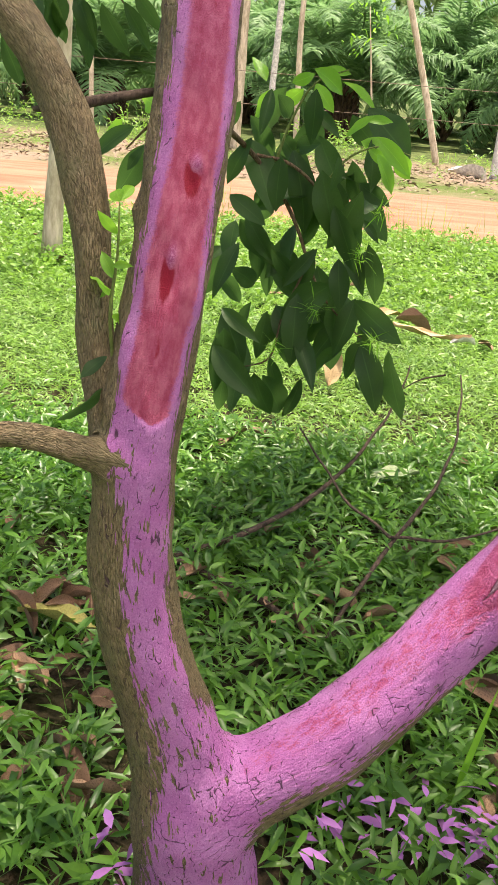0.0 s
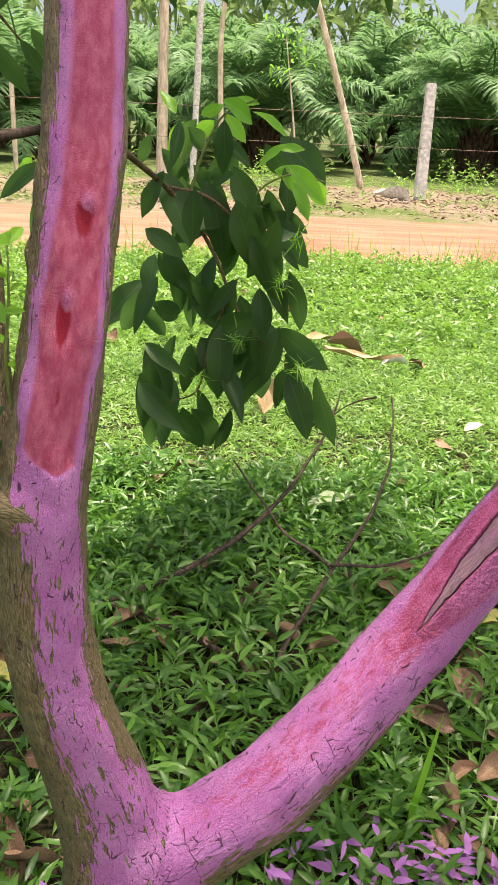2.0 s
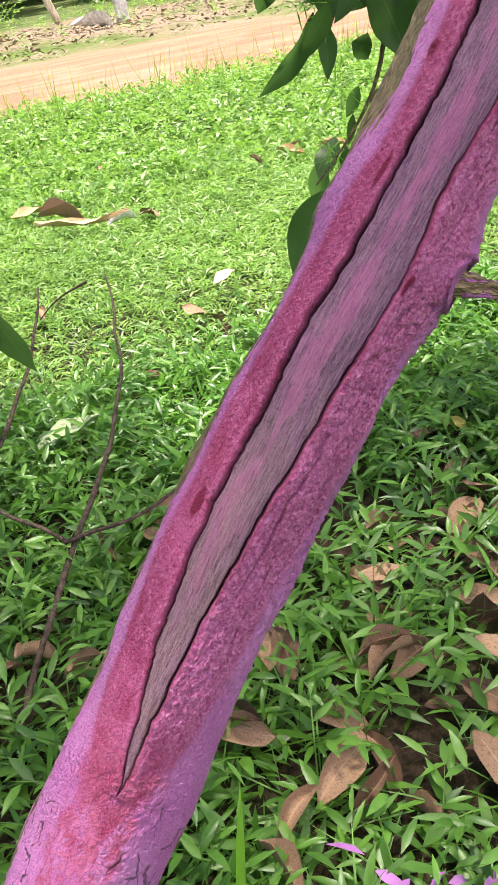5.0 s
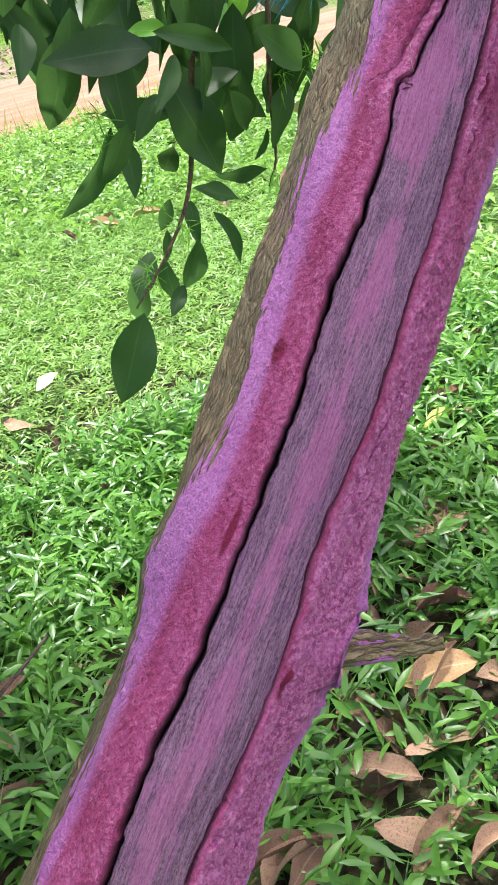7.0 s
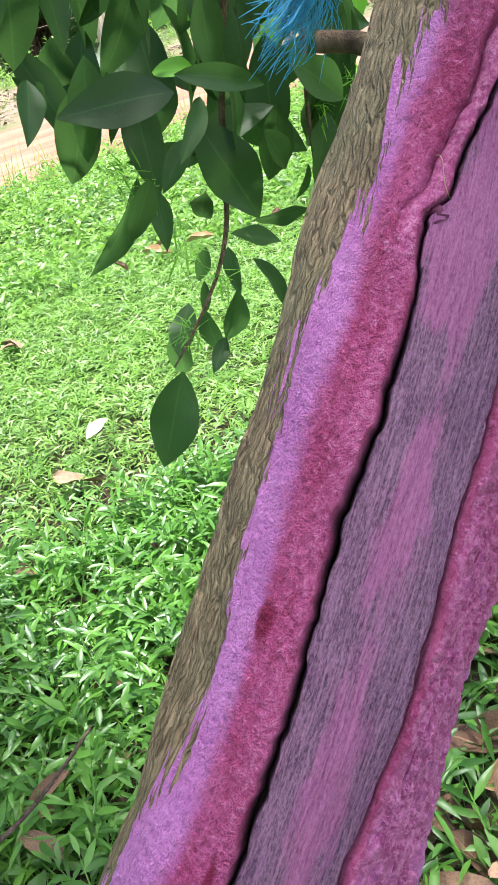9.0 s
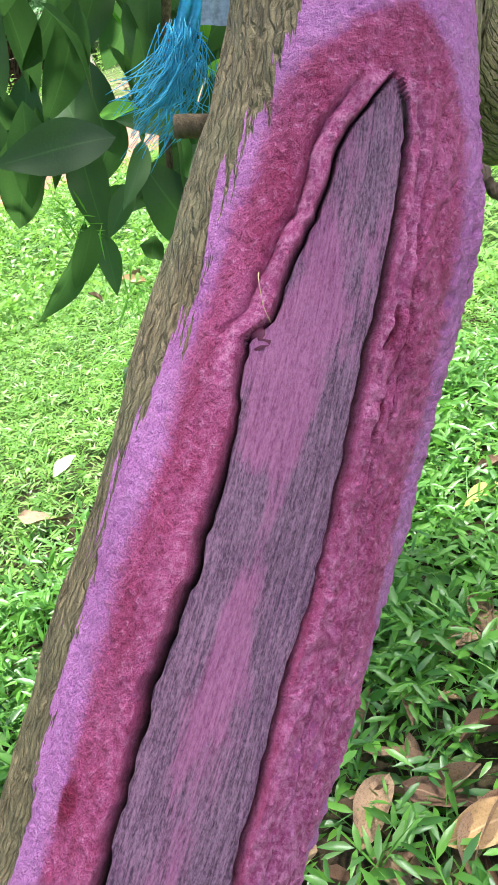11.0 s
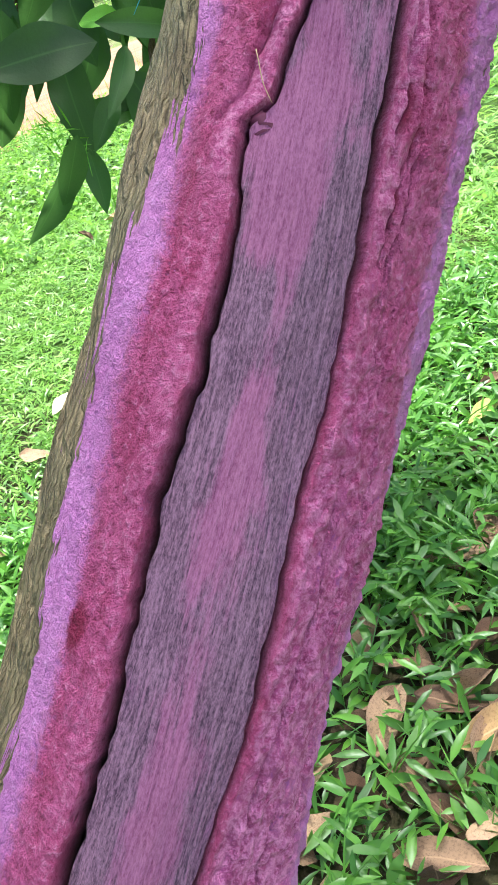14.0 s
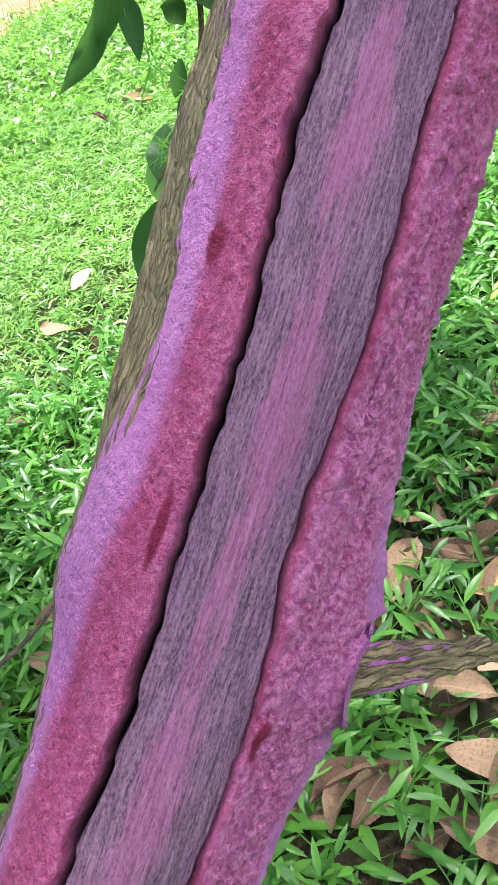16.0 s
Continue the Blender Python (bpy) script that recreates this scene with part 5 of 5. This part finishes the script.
fallen(.62, 2.91, .2, 100, [dry_mesh(41, PALE_GREEN, .5, .25, .2)], "pale green fallen leaf on the weeds", .09, .15)
fallen(-.32, 1.82, .2, 100, YELLOW_MESHES, "yellow-green fallen leaf on dry litter", .07, .25)
fallen(.99, 2.16, .14, 95, YELLOW_MESHES, "yellow fallen leaf among the weeds", .07, .2)
fallen(1.54, 2.42, .09, 60, YELLOW_MESHES, "yellow fallen leaf among the weeds", .06, .2)
fallen(2.14, 2.61, .14, 80, YELLOW_MESHES, "yellow fallen leaf among the weeds", .06, .2)
fallen(1.49, 1.93, .16, 65, PALE_MESHES, "yellowing fallen leaf on dry litter", .06, .2)
fallen(.93, 5.13, .24, 70, [dry_mesh(51, DRY, .5, 1.3, .6)], "curled dark brown piece of palm sheath on the grass", .06, .1)
fallen(1.02, 4.98, .46, 82, [dry_mesh(52, PALE_DRY, .11, .6, .2)], "narrow pale strip of dry palm sheath on the grass", .08, .05)
fallen(1.20, 4.93, .16, 100, [dry_mesh(53, CONCRETE, .5, .8, .4)], "crumpled pale grey piece of palm sheath on the grass", .07, .1)
fallen(.80, 5.45, .2, 95, PALE_MESHES, "pale tan dry leaf on the grass", .07, .1)
fallen(1.33, 4.96, .13, 20, DRY_MESHES, "reddish brown dry leaf on the grass", .08, .3)

# leaves splashed with the paint below the branch
pink_rng = np.random.default_rng(3)
n_pink = 190
pink_at = np.stack([np.where(pink_rng.uniform(0, 1, n_pink) < .6, pink_rng.normal(.72, .12, n_pink), pink_rng.uniform(.30, 1.0, n_pink)), 1.29 + pink_rng.normal(0, .05, n_pink), pink_rng.uniform(.02, .12, n_pink)], -1)
pink_at[:14] = np.stack([pink_rng.uniform(.0, .1, 14), pink_rng.uniform(1.0, 1.2, 14), pink_rng.uniform(.02, .16, 14)], -1) + np.array([-.08, 0, 0])
pink_way = pink_rng.normal(0, 1, (n_pink, 3)) * np.array([1, 1, .35]) + np.array([0, 0, .15])
stuff("painted_weeds", leaf_cloud("painted_weeds", pink_at, pink_way, pink_rng.uniform(.03, .065, n_pink), .3, .3, PINK_LEAF, pink_rng), "weed leaves splashed with lilac paint below the branch", "weeds")

# fallen dead branch lying in the weeds
dead = thing("dead_branch", "thin dead brown branch lying in the weeds", "branch", (.3, 2.3, 0))


twig_rng = np.random.default_rng(15)


def lying(name, ctrl):
    p = smooth_line(ctrl, .045)[1]
    p[1:-1, :3] += twig_rng.normal(0, .007, (len(p) - 2, 3))
    v, f = tube(p, 7, .015, (0, 0, 1), .08)
    me = mesh_of(name, v, f, DARK_BARK)
    me.transform(Matrix.Translation((-.3, -2.3, 0)))
    part(name, me, dead)


lying("stem", [(-.10, 2.24, .05, .009), (.02, 2.26, .07, .010), (.16, 2.36, .10, .009), (.30, 2.53, .14, .008), (.42, 2.70, .18, .007), (.51, 2.83, .22, .006), (.60, 3.0, .30, .005), (.66, 3.2, .42, .003)])
lying("side_twig", [(-.12, 2.23, .05, .010), (.05, 2.15, .06, .011), (.16, 2.08, .06, .010), (.28, 1.98, .04, .008), (.34, 1.94, .02, .006)])
lying("fork_twig", [(.36, 1.92, .03, .006), (.44, 2.08, .10, .007), (.54, 2.28, .17, .007), (.68, 2.45, .20, .006), (.79, 2.66, .26, .005), (.83, 2.95, .34, .004), (.86, 3.22, .40, .003)])
lying("fork_twig", [(.54, 2.28, .17, .005), (.42, 2.45, .20, .0045), (.32, 2.62, .25, .004), (.26, 2.75, .30, .003)])
lying("fork_twig", [(.54, 2.28, .17, .005), (.66, 2.30, .16, .0045), (.8, 2.38, .14, .004), (.9, 2.45, .15, .003)])
lying("fork_twig", [(.80, 3.2, .40, .004), (.72, 3.22, .38, .003), (.64, 3.18, .33, .002)])
grass_blade = new("grass_blade", leaf_cloud("grass_blade", np.array([[.62, 1.44, 0.0], [.63, 1.45, 0.0]]), np.array([[.16, .05, 1.0], [.3, -.1, .6]]), np.array([.33, .12]), .045, .05, YOUNG, np.random.default_rng(2)))
tagged(grass_blade, "single tall light green grass blade", "grass")


# ---------------------------------------------------------------- cloth and net tied behind the branch
def strip_mesh(name, rows, mat, across=9, pleat=.0):
    """A hanging strip: rows of (left point, right point), pleated across."""
    a, b = np.array([r[0] for r in rows], float), np.array([r[1] for r in rows], float)
    u = np.linspace(0, 1, across)
    m = 26
    k = np.linspace(0, len(rows) - 1, m)
    A = np.stack([np.interp(k, np.arange(len(rows)), a[:, i]) for i in range(3)], -1)
    B = np.stack([np.interp(k, np.arange(len(rows)), b[:, i]) for i in range(3)], -1)
    V = A[:, None] + (B - A)[:, None] * u[None, :, None]
    V[..., 1] += pleat * np.sin(u * 15 + 0.4)[None] + .3 * pleat * np.sin(np.linspace(0, 9, m))[:, None]
    return mesh_of(name, V.reshape(-1, 3), grid_faces(m, across, False).tolist(), mat)


band = thing("blue_band", "frayed blue woven plastic strip tied behind the branch", "plastic strip", (1.22, 1.66, 1.36))


def band_part(name, me, label=""):
    me.transform(Matrix.Translation((-1.22, -1.66, -1.36)))
    return part(name, me, band, label)


band_part("strip", strip_mesh("strip", [((1.245, 1.60, 1.47), (1.262, 1.60, 1.465)), ((1.225, 1.655, 1.42), (1.243, 1.655, 1.415)), ((1.206, 1.68, 1.365), (1.223, 1.68, 1.362)), ((1.199, 1.68, 1.343), (1.216, 1.68, 1.335)), ((1.186, 1.68, 1.322), (1.200, 1.68, 1.318))], BLUE_CLOTH, 13, .0022))
band_part("net", strip_mesh("net", [((1.245, 1.58, 1.45), (1.262, 1.58, 1.45)), ((1.214, 1.662, 1.363), (1.232, 1.655, 1.36)), ((1.200, 1.664, 1.328), (1.218, 1.655, 1.322))], GREY_NET, 9, .0012), "grey mesh fabric")
fray_rng = np.random.default_rng(12)
threads = []
for i in range(160):
    x0 = 1.184 + fray_rng.uniform(0, .022)
    z0 = 1.335 - fray_rng.uniform(0, .03)
    lx = -.02 - .03 * fray_rng.uniform() + (.03 if i % 6 == 0 else 0)
    lz = -.018 - .03 * fray_rng.uniform()
    y0 = 1.68 + fray_rng.normal(0, .004)
    threads.append(tube([(x0, y0, z0, .00032), (x0 + .25 * lx + fray_rng.normal(0, .003), y0 + fray_rng.normal(0, .003), z0 + .45 * lz, .0003), (x0 + .6 * lx + fray_rng.normal(0, .004), y0, z0 + .75 * lz, .00028), (x0 + lx, y0 + fray_rng.normal(0, .006), z0 + lz + fray_rng.normal(0, .004), .0002)], 4, .006))
v, f = joined(threads)
band_part("frayed_threads", mesh_of("frayed_threads", v, f, BLUE_CLOTH), "loose blue threads")


# ---------------------------------------------------------------- sprinkler
sprinkler = thing("sprinkler", "small garden sprinkler on a blue pipe standing in the grass", "sprinkler", (1.964, 3.3, 0))
tube_part("pipe", [(0, 0, -.02, .011), (.002, 0, .07, .011), (.004, 0, .145, .011)], PIPE, sprinkler, 14, .03)
tube_part("collar", [(.004, 0, .143, .0085), (.004, 0, .152, .0085), (.004, 0, .160, .006)], BLACK, sprinkler, 12, .004)
tube_part("nozzle", [(.004, 0, .162, .009), (.004, 0, .175, .012), (.004, 0, .190, .013), (.004, 0, .2, .007)], NOZZLE, sprinkler, 12, .004)
ring = [(.004 + .022 * math.sin(a), 0, .188 + .030 * math.cos(a), .0032) for a in np.linspace(-2.7, 2.7, 13)]
tube_part("bracket", ring, BLACK, sprinkler, 8, .006)
tube_part("spindle", [(.004, 0, .214, .005), (.004, 0, .23, .006), (.004, 0, .247, .004)], BLACK, sprinkler, 10, .006)


# ---------------------------------------------------------------- fence and poles beyond the road
post = thing("fence_post", "weathered square concrete fence post", "fence post", (4.24, 19.3, 0), "fence posts")


def post_mesh():
    b = bmesh.new()
    bmesh.ops.create_cube(b, size=1)
    for v in b.verts:
        taper = .15 if v.co.z < 0 else .125
        v.co = Vector((v.co.x * taper * 1.6, v.co.y * taper * 1.6, -.1 if v.co.z < 0 else 2.34))
    bmesh.ops.bevel(b, geom=list(b.edges), offset=.02, segments=2, affect="EDGES")
    top = max(v.co.z for v in b.verts)
    me = bpy.data.meshes.new("shaft")
    b.to_mesh(me)
    me.materials.append(CONCRETE)
    return me


part("shaft", post_mesh(), post)
for dx in (-11.5, 11.5):
    copy_thing(post, pose(4.24 + dx, 19.3, 0))
for z in (1.06, 1.69):
    line = [(-20 + 4 * i, 19.2, z - .03 * math.sin(i * 1.3), .0055) for i in range(14)]
    w = new("fence_wire", mesh_of("fence_wire", *tube(line, 5, 1.0, (0, 0, 1)), WIRE))
    tagged(w, "rusty barbed wire strung between fence posts", "fence wire", "fence wires")


def pole(label, ctrl, mat, rough=.03, sides=10):
    x, y, _, _ = ctrl[0]
    t = thing("tree_pole", label, "pole", (x, y, 0))
    v, f = tube([(a - x, b - y, c, r) for a, b, c, r in ctrl], sides, .25, (0, -1, 0), rough)
    part("stem", mesh_of("stem", v, f, mat), t)
    return t


pole("thin pale upright pole beyond the road", [(-5.13, 22, -.1, 0.058), (-5.14, 22, 1.0, 0.058), (-5.15, 22, 2.6, 0.054)], PALE_BARK)
pole("thick pale tree trunk beyond the road", [(-1.60, 22, -.1, 0.144), (-1.58, 22, .9, 0.130), (-1.56, 22, 2.4, 0.122), (-1.55, 22, 3.7, 0.119), (-1.54, 22, 8.0, 0.101)], PALE_BARK)
pole("grey bamboo pole beyond the road", [(-.84, 22, -.1, 0.079), (-.78, 22, 1.3, 0.079), (-.73, 22, 2.9, 0.076), (-.69, 22, 4.5, 0.072), (-.6, 22, 7.5, 0.065)], CONCRETE, .05)
pole("tan crooked young tree beyond the road", [(-.1, 22.2, -.1, 0.072), (-.16, 22.2, 1.6, 0.072), (-.24, 22.2, 2.6, 0.068), (-.30, 22.2, 3.3, 0.065), (-.18, 22.2, 3.95, 0.061), (.05, 22.2, 5.5, 0.050)], PALE_BARK)
pole("leaning tan pole beyond the road", [(3.36, 22, -.1, 0.086), (3.3, 22, .25, 0.086), (2.69, 22, 2.04, 0.079), (2.09, 22, 3.79, 0.072), (1.76, 22, 4.65, 0.068), (1.3, 22, 6.0, 0.065)], PALE_BARK)
pole("pale straight tree trunk beyond the road", [(8.2, 22, -.1, 0.187), (8.12, 22, .46, 0.158), (8.04, 22, 2.4, 0.144), (7.98, 22, 3.7, 0.137), (7.9, 22, 8.0, 0.115)], PALE_BARK)
sap = pole("thin pale sapling with small yellow-green leaves", [(1.75, 22, -.1, 0.032), (1.70, 22, .8, 0.029), (1.50, 22, 1.8, 0.025), (1.42, 22, 2.6, 0.018), (1.3, 22, 3.3, 0.011)], PALE_BARK)
sap_rng = np.random.default_rng(14)
k = 70
part("foliage", leaf_cloud("foliage", np.stack([sap_rng.normal(-.4, .35, k), sap_rng.normal(0, .25, k), sap_rng.uniform(2.3, 3.7, k)], -1), sap_rng.normal(0, 1, (k, 3)), sap_rng.uniform(.12, .22, k), .4, .2, YOUNG, sap_rng), sap, "small yellow-green leaves")
lichen = pole("slender grey lichen-spotted trunk at the edge of the grass", [(-1.74, 6.7, -.05, .085), (-1.715, 6.7, .2, .075), (-1.69, 6.7, .76, .065), (-1.655, 6.7, 1.0, .06), (-1.60, 6.7, 1.6, .055), (-1.58, 6.7, 2.8, .05)], PALE_BARK, .03, 14)
stone = new("stone", dry_mesh(91, CONCRETE, .7, .8, .5))
stone.matrix_basis = pose(3.4, 18.2, .0, 20, 10, 70) @ Matrix.Scale(.8, 4)
tagged(stone, "crumpled grey sheet lying on the verge", "debris")


# ---------------------------------------------------------------- oil palms
def frond_mesh(seed, length, bend):
    rng = np.random.default_rng(seed)
    u = np.linspace(0, 1, 60)
    ang = radians(78) - bend * u**1.5
    ds = length / 59
    y, z = np.r_[0, np.cumsum(np.cos(ang[:-1]) * ds)], np.r_[0, np.cumsum(np.sin(ang[:-1]) * ds)]
    rows = [(0.0, y[i], z[i], .05 * (1 - .85 * u[i]) + .006) for i in range(0, 60, 5)]
    v0, f0 = tube(rows, 5, .35, (1, 0, 0))
    V, F = [tuple(p) for p in v0], [tuple(q) for q in f0]
    for i in range(9, 60):
        t = np.array([0, math.cos(ang[i]), math.sin(ang[i])])
        nrm = np.array([0, -math.sin(ang[i]), math.cos(ang[i])])
        for side in (-1, 1):
            for _ in range(2):
                L = (.35 + .85 * math.sin(math.pi * min(1, .12 + u[i] * .95))) * rng.uniform(.85, 1.1)
                w = np.array([side, 0, 0]) * .85 + t * rng.uniform(.35, .75) + nrm * rng.normal(.12, .22)
                w /= np.linalg.norm(w)
                b = np.array([0, y[i], z[i]]) + t * rng.uniform(-.04, .04)
                wid = np.cross(w, nrm)
                wid = wid / np.linalg.norm(wid) * .034
                m = b + w * L * .55 - np.array([0, 0, .05 * L])
                e = b + w * L - np.array([0, 0, .32 * L])
                n = len(V)
                V += [tuple(b - wid * .5), tuple(b + wid * .5), tuple(m + wid), tuple(m - wid), tuple(e)]
                F += [(n, n + 1, n + 2, n + 3), (n + 3, n + 2, n + 4)]
    return mesh_of("frond", V, F, PALM, False)


FRONDS = [frond_mesh(i, l, b) for i, (l, b) in enumerate(((4.6, 1.5), (5.2, 1.9), (4.2, 1.1), (4.8, 2.3)))]


def stump_mesh():
    """A short palm trunk bristling with the stubs of old fronds."""
    rng = np.random.default_rng(4)
    groups = [tube([(0, 0, -.2, .5), (0, 0, .3, .55), (0, 0, .9, .5), (0, 0, 1.4, .35), (0, 0, 1.7, .2)], 14, .2, rough=.06)]
    for i in range(90):
        a, z = i * 2.4, .1 + 1.4 * i / 90
        d = np.array([math.cos(a), math.sin(a)])
        r = .48 - .12 * z
        groups.append(tube([(d[0] * r, d[1] * r, z, .06), (d[0] * (r + .12), d[1] * (r + .12), z + .12, .05), (d[0] * (r + .2), d[1] * (r + .2), z + .3 + rng.uniform(0, .1), .02)], 5, .12, (0, 0, 1)))
    v, f = joined(groups)
    return mesh_of("stump", v, f, PALM_BARK)


STUMP = stump_mesh()
palm = thing("oil_palm", "young oil palm with long arching green fronds", "palm tree", (8.14, 30, 0), "oil palms")
part("stump", STUMP, palm)
palm_rng = np.random.default_rng(6)
for i in range(30):
    fr = part("frond", FRONDS[i % 4], palm)
    tilt = -8 + 62 * (i / 29) ** 1.2
    fr.matrix_basis = pose(.12 * math.cos(i * 2.4), .12 * math.sin(i * 2.4), 1.5 - .3 * i / 29, -tilt, palm_rng.normal(0, 9), math.degrees(i * 2.3999)) @ Matrix.Scale(palm_rng.uniform(.85, 1.1), 4)
for i, (x, y, s) in enumerate(((1.2, 31, 1.0), (-6.5, 30, .95), (14.8, 31.5, 1.05), (-13.5, 32, 1.0), (5.2, 37, 1.1), (-2.6, 38, 1.1), (11.5, 38.5, 1.15), (-9.8, 39, 1.1), (18.5, 39, 1.1), (22, 32, 1.0), (1.0, 45, 1.2), (8.5, 46, 1.2), (-6, 46, 1.2), (16, 46, 1.25), (-14, 46, 1.2), (25, 45, 1.2))):
    copy_thing(palm, pose(x, y, 0, 0, 0, 57 * i + 20) @ Matrix.Scale(s, 4))


def build_far_woods():
    rng = np.random.default_rng(19)
    n = 16000
    x, y = rng.uniform(-50, 70, n), rng.uniform(50, 62, n)
    z = rng.uniform(0, 1, n) ** .8 * (11 + 3 * np.sin(.35 * x) + 2 * np.sin(.9 * x))
    D = rng.normal(0, 1, (n, 3)) + np.array([0, 0, -.3])
    stuff("far_woods", leaf_cloud("far_woods", np.stack([x, y, z], -1), D, rng.uniform(.9, 1.9, n), .28, .3, FAR_LEAF, rng), "dense green trees beyond the palm grove", "woods")
    n = 1500
    x, y = rng.uniform(-14, 24, n), rng.uniform(20, 27, n)
    keep = (np.sin(1.3 * x) + np.sin(.7 * x + y) > .5)
    P = np.stack([x, y, np.zeros(n)], -1)[keep]
    stuff("verge_shrubs", sprigs("verge_shrubs", BORDER, rng, P, 9, (.5, 1.2), (.12, .22), .4, (.8, 1.5)), "leafy green shrubs along the fence", "shrubs")


build_far_woods()
